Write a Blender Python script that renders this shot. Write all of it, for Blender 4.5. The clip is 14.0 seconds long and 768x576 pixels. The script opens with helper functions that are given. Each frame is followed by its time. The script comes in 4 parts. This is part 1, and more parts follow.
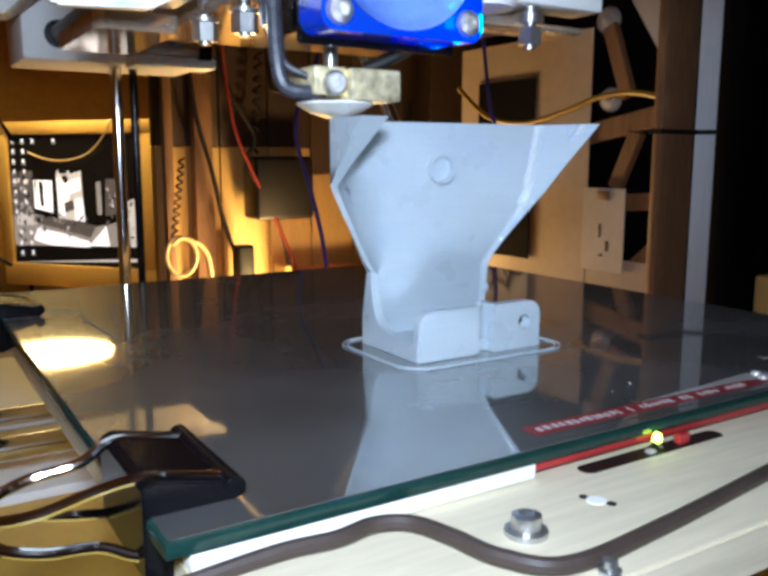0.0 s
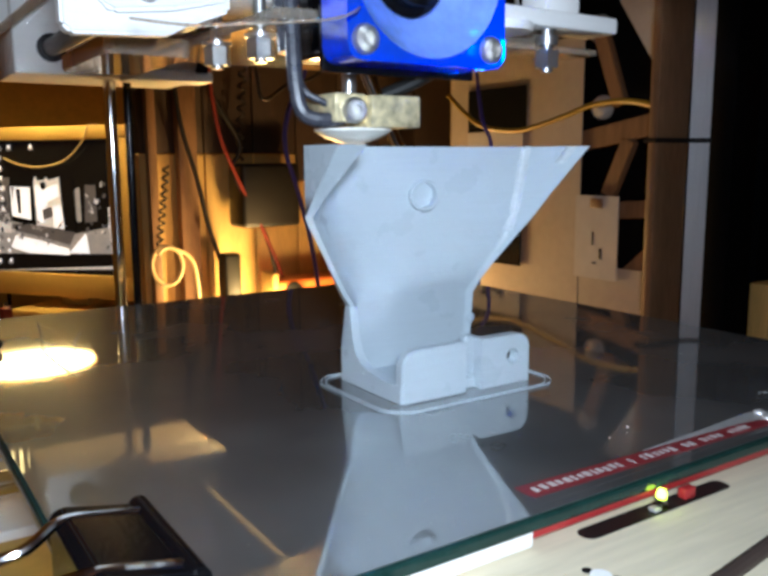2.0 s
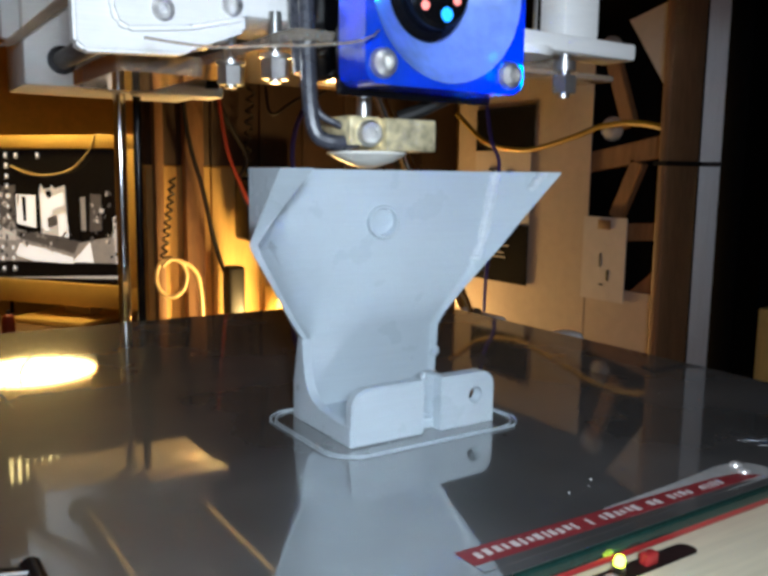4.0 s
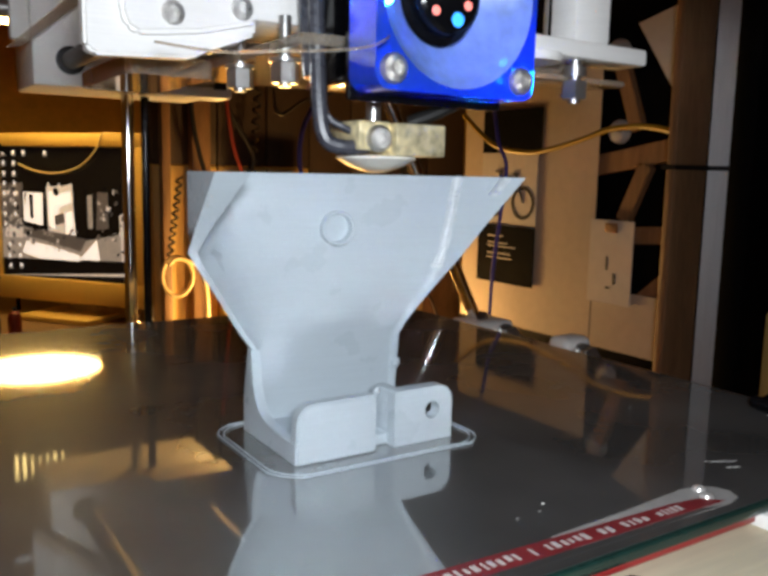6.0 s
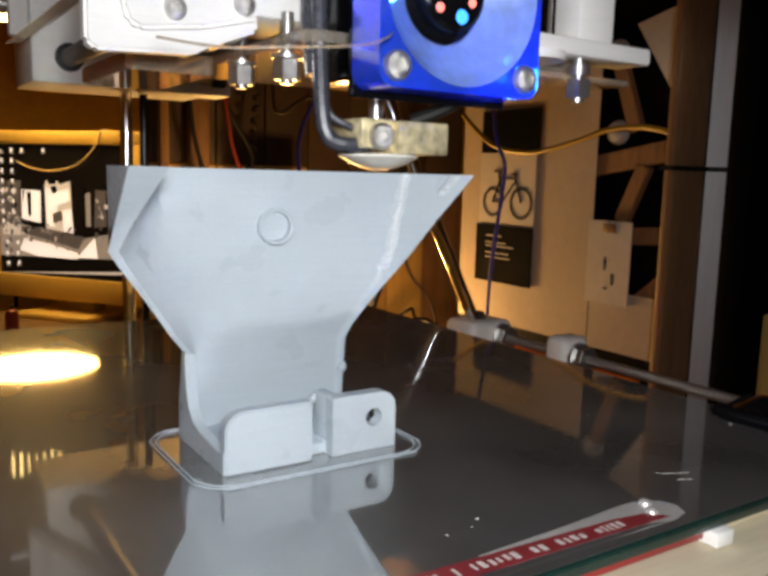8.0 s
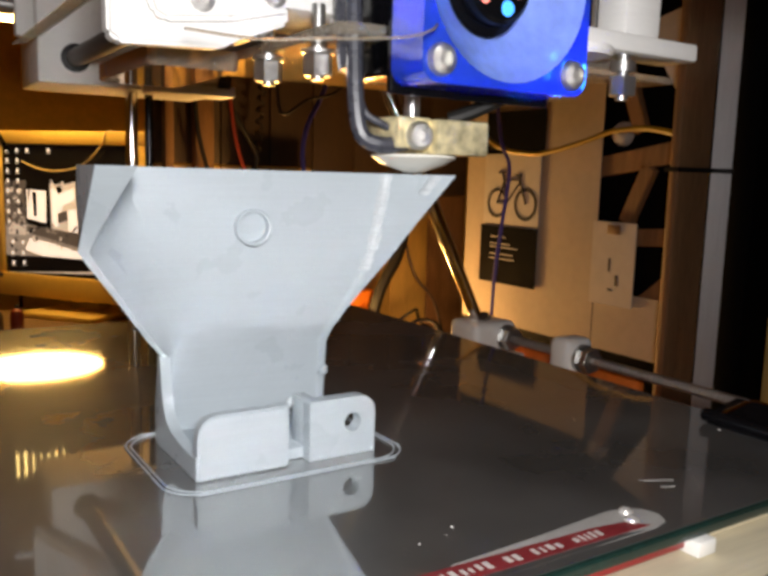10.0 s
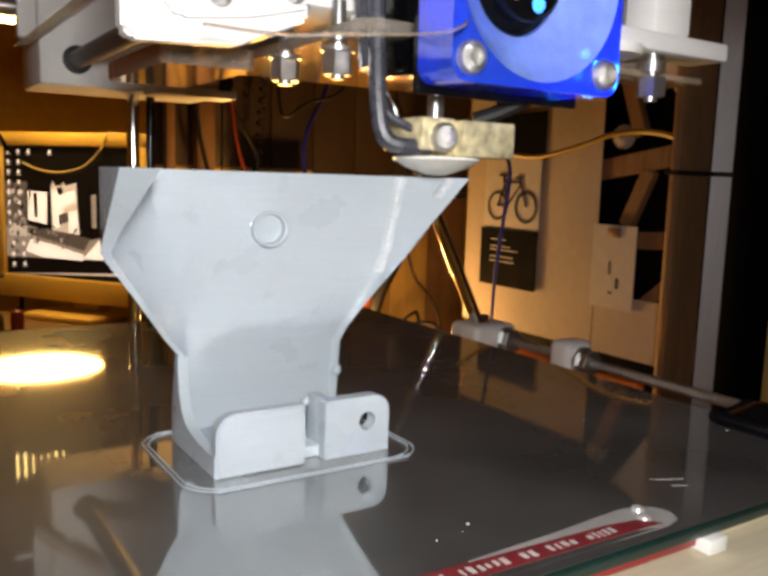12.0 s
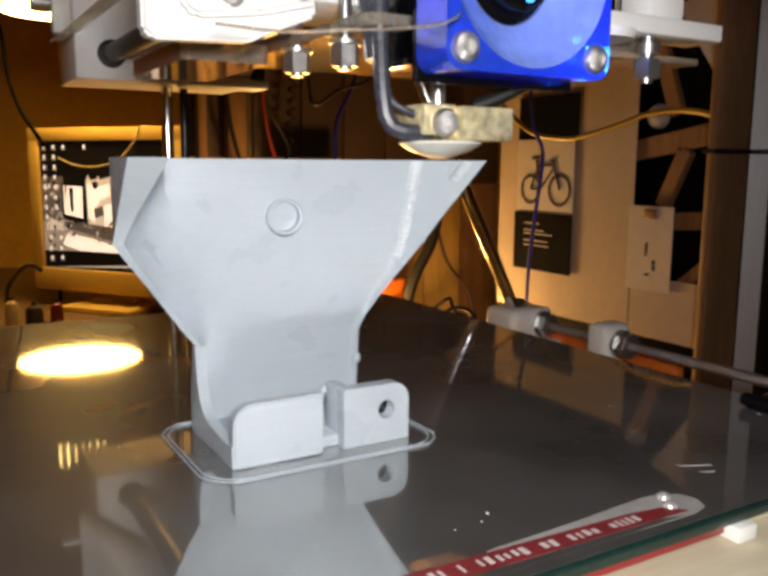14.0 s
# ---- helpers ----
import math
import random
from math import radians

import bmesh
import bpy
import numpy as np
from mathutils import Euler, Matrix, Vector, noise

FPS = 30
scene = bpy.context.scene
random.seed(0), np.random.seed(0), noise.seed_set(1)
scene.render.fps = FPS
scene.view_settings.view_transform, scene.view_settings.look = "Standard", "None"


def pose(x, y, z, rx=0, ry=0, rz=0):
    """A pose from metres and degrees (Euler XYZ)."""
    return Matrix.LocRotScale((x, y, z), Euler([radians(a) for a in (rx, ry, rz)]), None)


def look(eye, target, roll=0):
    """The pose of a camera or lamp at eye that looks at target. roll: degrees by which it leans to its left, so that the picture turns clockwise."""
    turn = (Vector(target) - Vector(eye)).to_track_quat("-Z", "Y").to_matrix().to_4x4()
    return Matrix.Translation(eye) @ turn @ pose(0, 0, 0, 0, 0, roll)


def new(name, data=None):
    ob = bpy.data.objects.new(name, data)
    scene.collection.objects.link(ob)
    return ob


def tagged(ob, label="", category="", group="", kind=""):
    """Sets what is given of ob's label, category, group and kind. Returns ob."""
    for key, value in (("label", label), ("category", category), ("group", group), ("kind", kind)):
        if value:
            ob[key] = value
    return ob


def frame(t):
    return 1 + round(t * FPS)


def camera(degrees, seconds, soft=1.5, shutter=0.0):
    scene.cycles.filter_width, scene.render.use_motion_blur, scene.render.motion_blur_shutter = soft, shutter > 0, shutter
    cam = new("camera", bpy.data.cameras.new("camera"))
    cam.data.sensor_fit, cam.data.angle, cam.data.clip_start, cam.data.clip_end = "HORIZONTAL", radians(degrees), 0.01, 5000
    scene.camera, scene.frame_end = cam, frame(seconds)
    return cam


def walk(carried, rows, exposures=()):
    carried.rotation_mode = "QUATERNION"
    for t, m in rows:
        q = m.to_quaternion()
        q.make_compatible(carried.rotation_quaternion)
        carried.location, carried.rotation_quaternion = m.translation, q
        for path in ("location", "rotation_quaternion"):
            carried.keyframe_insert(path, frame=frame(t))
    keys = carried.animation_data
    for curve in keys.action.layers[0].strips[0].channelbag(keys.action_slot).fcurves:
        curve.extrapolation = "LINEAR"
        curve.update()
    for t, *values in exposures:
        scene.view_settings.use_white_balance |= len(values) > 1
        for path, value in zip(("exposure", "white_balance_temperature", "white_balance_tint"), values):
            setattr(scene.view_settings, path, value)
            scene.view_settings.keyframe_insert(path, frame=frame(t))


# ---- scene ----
cam = camera(51.6, 14.0, soft=3.6)

# time, place (mm), yaw, pitch, roll
PATH = [
    (0, 6.50, -13.26, 47.91, -31.86, -9.15, -0.01), (0.5, 4.37, -11.48, 50.95, -31.58, -9.00, -0.45),
    (1, 4.12, -8.79, 51.75, -30.93, -8.34, -0.38), (1.5, 0.11, -9.68, 51.03, -31.83, -8.47, -0.18),
    (2, 0.18, -1.79, 53.88, -33.51, -9.08, 0.39), (2.5, 0.25, 0.88, 55.12, -32.79, -8.28, 0.10),
    (3, 0.48, 1.70, 55.27, -32.81, -8.14, -0.27), (5.5, 0.44, 3.37, 57.31, -33.14, -8.19, -1.08),
    (6, 0.39, 3.54, 57.27, -32.73, -8.12, -1.16), (6.5, 0.24, 3.52, 57.28, -32.79, -8.31, -1.24),
    (7, -0.09, 3.11, 57.04, -32.96, -8.21, -1.31), (7.5, 0.16, 3.44, 57.06, -32.96, -8.19, -1.37),
    (8, 0.37, 3.40, 56.88, -32.83, -8.13, -1.49), (10.5, 0.11, 3.10, 56.85, -32.39, -8.02, -1.68),
    (11, 0.24, 3.00, 56.66, -32.27, -7.95, -1.77), (11.5, -0.28, 2.84, 56.67, -32.47, -7.90, -1.81),
    (12, -0.07, 2.72, 56.85, -32.46, -7.91, -1.78), (12.5, 0.03, 2.82, 57.41, -32.28, -7.92, -1.40),
    (13, -0.30, 2.85, 57.09, -31.99, -8.07, -1.48), (13.5, -1.32, 2.23, 57.32, -31.07, -9.14, -0.91),
    (14, -1.69, 3.25, 56.39, -30.35, -8.87, -0.40)]
# how far the bed has slid along x and the extruder along y (mm)
BED = [
    (0, -0.0), (0.5, -2.2), (1, -5.4), (1.5, -9.3), (2, -13.1), (2.5, -16.6), (3, -20.6),
    (5.5, -39.2), (6, -42.5), (6.5, -46.2), (7, -50.0), (7.5, -53.4), (8, -56.7), (10.5, -63.0),
    (11, -61.7), (11.5, -59.4), (12, -59.3), (12.5, -64.5), (13, -64.6), (13.5, -64.5), (14, -64.8)]
HEAD = [
    (0, 0.0), (0.5, 0.7), (1, 1.9), (1.5, 2.5), (2, 2.8), (2.5, 2.8), (3, 3.1),
    (5.5, 3.1), (6, 2.8), (6.5, 3.0), (7, 2.9), (7.5, 2.5), (8, 1.2), (10.5, -14.8),
    (11, -17.7), (11.5, -18.5), (12, -19.4), (12.5, -18.6), (13, -15.0), (13.5, -10.7), (14, -6.9)]
MM = 0.001
walk(cam, [(t, pose(x * MM, y * MM, z * MM, 90 + pitch, roll, yaw)) for t, x, y, z, yaw, pitch, roll in PATH],
     exposures=[(0.0, 0.34, 5250, 8), (2.0, 0.18, 5450, 7), (3.0, 0.0, 5500, 5), (5.5, -0.08, 6150, 9), (8.0, -0.08, 6650, 12), (10.5, -0.02, 7000, 14), (14.0, -0.02, 7000, 14)])

# ---- light ----
world = bpy.data.worlds.new("room_dusk")
scene.world = world
world.use_nodes = True
world.node_tree.nodes["Background"].inputs[0].default_value = (0.10, 0.075, 0.05, 1)
world.node_tree.nodes["Background"].inputs[1].default_value = 0.08


def area_lamp(name, eye, target, size, watts, colour):
    data = bpy.data.lights.new(name, "AREA")
    data.shape, data.size, data.energy, data.color = "DISK", size, watts, colour
    ob = new(name, data)
    ob.matrix_world = look(eye, target)
    return ob


# the phone's own white light beside the lens, the warm shaded lamp across the room
# and two added warm fills hidden by the bed, to brighten boards and papers
area_lamp("phone_light", (-0.0025, -0.020, 0.076), (0.085, 0.15, 0.05), 0.026, 0.45, (0.92, 0.96, 1.0))


def point_lamp(name, at, radius, watts, colour):
    data = bpy.data.lights.new(name, "POINT")
    data.shadow_soft_size, data.energy, data.color = radius, watts, colour
    ob = new(name, data)
    ob.location = at


point_lamp("hidden_warm_fill", (0.395, 0.815, -0.124), 0.02, 5.4, (1.0, 0.60, 0.18))
point_lamp("hidden_warm_fill", (0.410, 0.640, -0.128), 0.02, 2.0, (1.0, 0.54, 0.18))
# the bed's mirror throws light back up on the print
scene.cycles.caustics_reflective = True
scene.cycles.blur_glossy = 0.0
scene.cycles.sample_clamp_indirect = 0.0


# ---- materials ----
def mat(name, colour, rough=0.5, metal=0.0, vary=0.12, scale=60.0, bump=0.05, fine=None, glow=0.0, trans=0.0, alpha=1.0,
        ior=1.45, coat=0.0, stretch=(1, 1, 1)):
    m = bpy.data.materials.new(name)
    m.use_nodes = True
    n, link = m.node_tree.nodes, m.node_tree.links.new
    b = n["Principled BSDF"]
    b.inputs["Roughness"].default_value = rough
    b.inputs["Metallic"].default_value = metal
    b.inputs["IOR"].default_value = ior
    b.inputs["Transmission Weight"].default_value = trans
    b.inputs["Alpha"].default_value = alpha
    b.inputs["Coat Weight"].default_value = coat
    rgb = (*colour, 1)
    if glow:
        b.inputs["Emission Color"].default_value = rgb
        b.inputs["Emission Strength"].default_value = glow
    b.inputs["Base Color"].default_value = rgb
    if vary:
        tc, mp = n.new("ShaderNodeTexCoord"), n.new("ShaderNodeMapping")
        mp.inputs["Scale"].default_value = stretch
        link(tc.outputs["Object"], mp.inputs["Vector"])
        big, small = n.new("ShaderNodeTexNoise"), n.new("ShaderNodeTexNoise")
        big.inputs["Scale"].default_value, small.inputs["Scale"].default_value = scale, fine or scale * 9
        big.inputs["Detail"].default_value, small.inputs["Detail"].default_value = 4, 3
        for q in (big, small):
            link(mp.outputs[0], q.inputs["Vector"])
        mix = n.new("ShaderNodeMath")
        mix.operation = "ADD"
        link(big.outputs["Fac"], mix.inputs[0])
        link(small.outputs["Fac"], mix.inputs[1])
        ramp = n.new("ShaderNodeMapRange")
        ramp.inputs["From Min"].default_value, ramp.inputs["From Max"].default_value = 0.6, 1.4
        ramp.inputs["To Min"].default_value, ramp.inputs["To Max"].default_value = 1 - vary, 1 + vary
        link(mix.outputs[0], ramp.inputs["Value"])
        mul = n.new("ShaderNodeMix")
        mul.data_type, mul.blend_type = "RGBA", "MULTIPLY"
        mul.inputs["Factor"].default_value = 1
        mul.inputs[6].default_value = rgb
        link(ramp.outputs[0], mul.inputs[7])
        link(mul.outputs[2], b.inputs["Base Color"])
        rr = n.new("ShaderNodeMapRange")
        rr.inputs["To Min"].default_value, rr.inputs["To Max"].default_value = rough * 0.8, min(1, rough * 1.2)
        link(big.outputs["Fac"], rr.inputs["Value"])
        link(rr.outputs[0], b.inputs["Roughness"])
        if bump:
            bp = n.new("ShaderNodeBump")
            bp.inputs["Strength"].default_value, bp.inputs["Distance"].default_value = bump, 0.001
            link(small.outputs["Fac"], bp.inputs["Height"])
            link(bp.outputs[0], b.inputs["Normal"])
    return m


def printed_plastic(name, colour, rough=0.38):
    """Plastic laid down in thin layers: fine level ridges in z."""
    m = mat(name, colour, rough, vary=0.02, scale=90, bump=0)
    n, link = m.node_tree.nodes, m.node_tree.links.new
    tc, wave, noise_, bp = n.new("ShaderNodeTexCoord"), n.new("ShaderNodeTexWave"), n.new("ShaderNodeTexNoise"), n.new("ShaderNodeBump")
    wave.bands_direction = "Z"
    wave.inputs["Scale"].default_value, wave.inputs["Distortion"].default_value = 1500, 0.6
    link(tc.outputs["Object"], wave.inputs["Vector"])
    mp = n.new("ShaderNodeMapping")
    mp.inputs["Scale"].default_value = (14, 14, 520)
    link(tc.outputs["Object"], mp.inputs["Vector"])
    link(mp.outputs[0], noise_.inputs["Vector"])
    add = n.new("ShaderNodeMath")
    link(wave.outputs["Fac"], add.inputs[0])
    link(noise_.outputs["Fac"], add.inputs[1])
    bp.inputs["Strength"].default_value, bp.inputs["Distance"].default_value = 0.16, 0.00008
    band, tone, old = n.new("ShaderNodeMapRange"), n.new("ShaderNodeMix"), n["Principled BSDF"].inputs["Base Color"].links[0].from_socket
    band.inputs["From Min"].default_value, band.inputs["From Max"].default_value = 0.3, 0.7
    band.inputs["To Min"].default_value, band.inputs["To Max"].default_value = 0.97, 1.025
    tone.data_type, tone.blend_type = "RGBA", "MULTIPLY"
    tone.inputs["Factor"].default_value = 1
    link(noise_.outputs["Fac"], band.inputs["Value"])
    link(old, tone.inputs[6])
    link(band.outputs[0], tone.inputs[7])
    link(tone.outputs[2], n["Principled BSDF"].inputs["Base Color"])
    link(add.outputs[0], bp.inputs["Height"])
    link(bp.outputs[0], n["Principled BSDF"].inputs["Normal"])
    return m


GREY_PLA = printed_plastic("pale_grey_plastic", (0.465, 0.528, 0.57), 0.29)
GREY_GLOSS = mat("glossy_grey_plastic", (0.56, 0.605, 0.635), 0.16, vary=0.1, scale=300, bump=0)
WHITE_PLA = printed_plastic("white_plastic", (0.89, 0.88, 0.85), 0.45)


def dusty_mirror():
    """A mirror under a thin film of dust and finger smears."""
    m = mat("mirror_sheet", (0.50, 0.505, 0.50), 0.04, 1.0, vary=0.05, scale=25, bump=0)
    n, link = m.node_tree.nodes, m.node_tree.links.new
    dust, mix, tc, spot, fac = (n.new(k) for k in ("ShaderNodeBsdfDiffuse", "ShaderNodeMixShader", "ShaderNodeTexCoord", "ShaderNodeTexNoise", "ShaderNodeMapRange"))
    dust.inputs["Color"].default_value = (0.42, 0.40, 0.38, 1)
    spot.inputs["Scale"].default_value, spot.inputs["Detail"].default_value = 22, 6
    link(tc.outputs["Object"], spot.inputs["Vector"])
    fac.inputs["From Min"].default_value, fac.inputs["From Max"].default_value = 0.35, 0.75
    fac.inputs["To Min"].default_value, fac.inputs["To Max"].default_value = 0.09, 0.21
    link(spot.outputs["Fac"], fac.inputs["Value"])
    link(fac.outputs[0], mix.inputs[0])
    link(n["Principled BSDF"].outputs[0], mix.inputs[1])
    link(dust.outputs[0], mix.inputs[2])
    haze, both = n.new("ShaderNodeBsdfGlossy"), n.new("ShaderNodeMixShader")
    haze.inputs["Color"].default_value = (0.55, 0.55, 0.53, 1)
    haze.inputs["Roughness"].default_value = 0.36
    both.inputs[0].default_value = 0.2
    link(mix.outputs[0], both.inputs[1])
    link(haze.outputs[0], both.inputs[2])
    link(both.outputs[0], n["Material Output"].inputs["Surface"])
    return m


MIRROR = dusty_mirror()
THREAD = mat("oiled_threaded_steel", (0.42, 0.41, 0.40), 0.35, 0.9, vary=0.4, scale=300, bump=0.6, stretch=(0.2, 4, 0.2))
GLASS = mat("clear_glass", (0.92, 0.97, 0.95), 0.02, vary=0, trans=1.0, ior=1.5)
GLASS_EDGE = mat("green_glass_edge", (0.010, 0.030, 0.025), 0.1, vary=0.3, scale=120, bump=0)
PCB_DIM = mat("faded_red_board_face", (0.20, 0.022, 0.026), 0.4, vary=0.3, scale=150)
GREY_DULL = mat("dull_drawn_steel", (0.17, 0.165, 0.16), 0.5, 0.7, vary=0.25, scale=120, bump=0)
PCB_RED = mat("red_circuit_board", (0.33, 0.025, 0.025), 0.35, vary=0.15, scale=150)
INK_WHITE = mat("white_board_ink", (0.55, 0.50, 0.47), 0.5, vary=0.1, scale=300)
SILVER = mat("bright_tinned_metal", (0.62, 0.60, 0.57), 0.25, 0.45, vary=0.15, scale=200)
PLY = mat("birch_plywood", (0.66, 0.58, 0.41), 0.55, vary=0.14, scale=18, stretch=(0.4, 4, 4), bump=0.1)
FOAM = mat("white_strip", (0.85, 0.84, 0.80), 0.6, vary=0.06)
CHROME = mat("ground_steel", (0.72, 0.72, 0.72), 0.12, 1.0, vary=0.08, scale=120, bump=0)
STEEL = mat("zinc_steel", (0.52, 0.52, 0.51), 0.3, 0.9, vary=0.2, scale=400)
SCREW = mat("bright_screw_head", (0.62, 0.61, 0.58), 0.3, 0.85, vary=0.4, scale=500, bump=0.4)
BLACK_METAL = mat("black_enamel", (0.004, 0.004, 0.005), 0.16, vary=0.2, scale=80, ior=1.3)
BLACK_RUBBER = mat("black_rubber", (0.008, 0.0075, 0.007), 0.5, vary=0.2, scale=90)
SLEEVE = mat("grey_cable_sleeve", (0.055, 0.057, 0.072), 0.28, vary=0.3, scale=500)
CABLE_BROWN = mat("dark_cable", (0.05, 0.035, 0.028), 0.5, vary=0.2, scale=200)
CABLE_RED = mat("red_cable", (0.20, 0.025, 0.012), 0.45, vary=0.1)
CABLE_BLUE = mat("blue_cable", (0.045, 0.045, 0.42), 0.45, vary=0.1)
CABLE_YELLOW = mat("yellow_cable", (0.34, 0.22, 0.015), 0.45, vary=0.1)
CABLE_CREAM = mat("cream_cable", (0.70, 0.55, 0.28), 0.5, vary=0.1)
BLUE_FAN = mat("blue_clear_plastic", (0.03, 0.11, 0.98), 0.10, vary=0.15, scale=60, bump=0, trans=0.55, ior=1.45, coat=0.8)
BLUE_PALE = mat("pale_blue_plastic", (0.27, 0.42, 1.0), 0.34, vary=0.25, scale=45, bump=0, trans=0.2, ior=1.45, coat=0.6)
BLUE_LED = mat("blue_led", (0.06, 0.50, 1.0), 0.3, vary=0, glow=34)
BLUE_DOT = mat("blue_hub_light", (0.05, 0.35, 1.0), 0.3, vary=0, glow=1.6)
RED_LED = mat("red_led", (1.0, 0.25, 0.2), 0.3, vary=0, glow=1.2)
GREEN_LED = mat("yellow_green_led", (0.75, 1.0, 0.05), 0.3, vary=0, glow=9)
BRASS = mat("kapton_wrapped_brass", (0.66, 0.57, 0.34), 0.35, 0.25, vary=0.7, scale=110, fine=420, bump=0.4)
PTFE = mat("white_ptfe", (0.86, 0.84, 0.76), 0.4, vary=0.05)
ACRYLIC = mat("clear_acrylic", (0.85, 0.74, 0.60), 0.06, vary=0.05, bump=0, trans=0.8, ior=1.3)
ALU = mat("brushed_aluminium", (0.62, 0.63, 0.65), 0.5, 0.9, vary=0.12, scale=40, stretch=(20, 20, 1))
WOOD_BROWN = mat("brown_timber", (0.22, 0.12, 0.055), 0.6, vary=0.3, scale=12, stretch=(6, 6, 0.6), bump=0.2)
# timber with the shade high on the partition put into its colour
WOOD_SHADED = mat("shaded_timber", (0.045, 0.028, 0.016), 0.7, vary=0.3, scale=12, stretch=(6, 6, 0.6), bump=0.2)
YELLOW_BOARD = mat("yellow_painted_board", (0.70, 0.48, 0.08), 0.5, vary=0.15, scale=14)
WOOD_PALE = mat("pale_timber", (0.60, 0.40, 0.12), 0.6, vary=0.2, scale=12, stretch=(6, 6, 0.6), bump=0.2)
WOOD_DESK = mat("brown_desk_top", (0.20, 0.12, 0.06), 0.45, vary=0.3, scale=8, stretch=(1, 6, 6), bump=0.1)
# one wall paint twice: a dim copy, then one brightened for the lamp's light
WALL_DIM = mat("wall_paint_dim", (0.48, 0.27, 0.06), 0.7, vary=0.12, scale=6, bump=0.1)
WALL_LAMPLIT = mat("wall_paint_lamplit", (0.78, 0.41, 0.05), 0.7, vary=0.14, scale=6, bump=0.1)
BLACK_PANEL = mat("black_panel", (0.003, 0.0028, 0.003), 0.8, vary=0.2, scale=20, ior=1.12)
PAPER = mat("cream_paper", (0.43, 0.37, 0.29), 0.8, vary=0.08, scale=14)
PAPER_GREY = mat("grey_white_paper", (0.50, 0.48, 0.44), 0.8, vary=0.08, scale=14)
INK = mat("black_ink", (0.02, 0.018, 0.018), 0.6, vary=0.1)
CARD_BLACK = mat("black_card", (0.004, 0.004, 0.0045), 0.9, vary=0.15, ior=1.12)
BEZEL = mat("yellowed_beige_plastic", (0.70, 0.47, 0.13), 0.5, vary=0.06)
SCREEN_BLACK = mat("screen_black", (0.01, 0.01, 0.012), 0.2, vary=0, glow=0.1)
SCREEN_WHITE = mat("screen_white", (1.0, 0.90, 0.80), 0.3, vary=0, glow=0.85)
SCREEN_GREY = mat("screen_grey", (0.34, 0.29, 0.24), 0.3, vary=0.35, scale=60, bump=0, glow=0.55)
SCREEN_PALE = mat("screen_pale", (0.68, 0.60, 0.52), 0.3, vary=0.3, scale=60, bump=0, glow=0.55)
SCREEN_DIM = mat("screen_dim", (0.10, 0.08, 0.065), 0.3, vary=0.3, scale=60, bump=0, glow=0.6)
ORANGE = mat("orange_plastic", (0.80, 0.22, 0.03), 0.45, vary=0.1)
ORANGE_DARK = mat("dull_orange_plastic", (0.66, 0.15, 0.02), 0.5, vary=0.2)
LAMP_GLOW = mat("lamp_mouth", (1.0, 0.64, 0.19), 0.4, vary=0, glow=24)
SLOT_GLOW = mat("lit_vent_slot", (1.0, 0.72, 0.25), 0.4, vary=0, glow=5)
GLUE = mat("dried_clear_glue", (0.55, 0.53, 0.46), 0.2, vary=0.3, scale=200, bump=0.3, trans=0.4)


# ---- shaping ----
def finish(bm, name, material, smooth=True):
    bmesh.ops.recalc_face_normals(bm, faces=bm.faces)
    me = bpy.data.meshes.new(name)
    bm.to_mesh(me)
    bm.free()
    me.materials.append(material)
    for p in me.polygons:
        p.use_smooth = smooth
    if smooth:
        me.set_sharp_from_angle(angle=radians(35))
    return me


def part(name, bm, material, parent=None, label="", smooth=True):
    ob = new(name, finish(bm, name, material, smooth))
    if parent is not None:
        ob.parent = parent
    if label:
        ob["label"] = label
    return ob


def thing(name, label, category, at=(0, 0, 0), group="", kind=""):
    ob = new(name)
    ob.empty_display_size = 0.01
    ob.location = [v * MM for v in at]
    return tagged(ob, label, category, group, kind)


def box(x0, x1, y0, y1, z0, z1, bevel=0.6, seg=2, bm=None):
    """A box in mm with rounded edges."""
    b = bmesh.new()
    bmesh.ops.create_cube(b, size=1)
    for v in b.verts:
        v.co = ((x0 + x1) / 2 + v.co.x * (x1 - x0), (y0 + y1) / 2 + v.co.y * (y1 - y0), (z0 + z1) / 2 + v.co.z * (z1 - z0))
        v.co *= MM
    if bevel:
        bmesh.ops.bevel(b, geom=b.edges[:], offset=bevel * MM, segments=seg, affect="EDGES", profile=0.5)
    return join(bm, b)


def join(bm, b):
    if bm is None:
        return b
    me = bpy.data.meshes.new("joined")
    b.to_mesh(me)
    b.free()
    bm.from_mesh(me)
    bpy.data.meshes.remove(me)
    return bm


def cyl(p, q, r, r2=None, seg=24, bevel=0.0, bm=None, spin=0.0):
    """A rod in mm from p to q."""
    b = bmesh.new()
    p, q = Vector(p) * MM, Vector(q) * MM
    bmesh.ops.create_cone(b, cap_ends=True, segments=seg, radius1=r * MM, radius2=(r if r2 is None else r2) * MM, depth=(q - p).length)
    if bevel:
        rim = [e for e in b.edges if abs(e.verts[0].co.z - e.verts[1].co.z) < 1e-9]
        bmesh.ops.bevel(b, geom=rim, offset=bevel * MM, segments=2, affect="EDGES")
    m = Matrix.Translation((p + q) / 2) @ (q - p).to_track_quat("Z", "Y").to_matrix().to_4x4() @ Matrix.Rotation(spin, 4, "Z")
    bmesh.ops.transform(b, matrix=m, verts=b.verts)
    return join(bm, b)


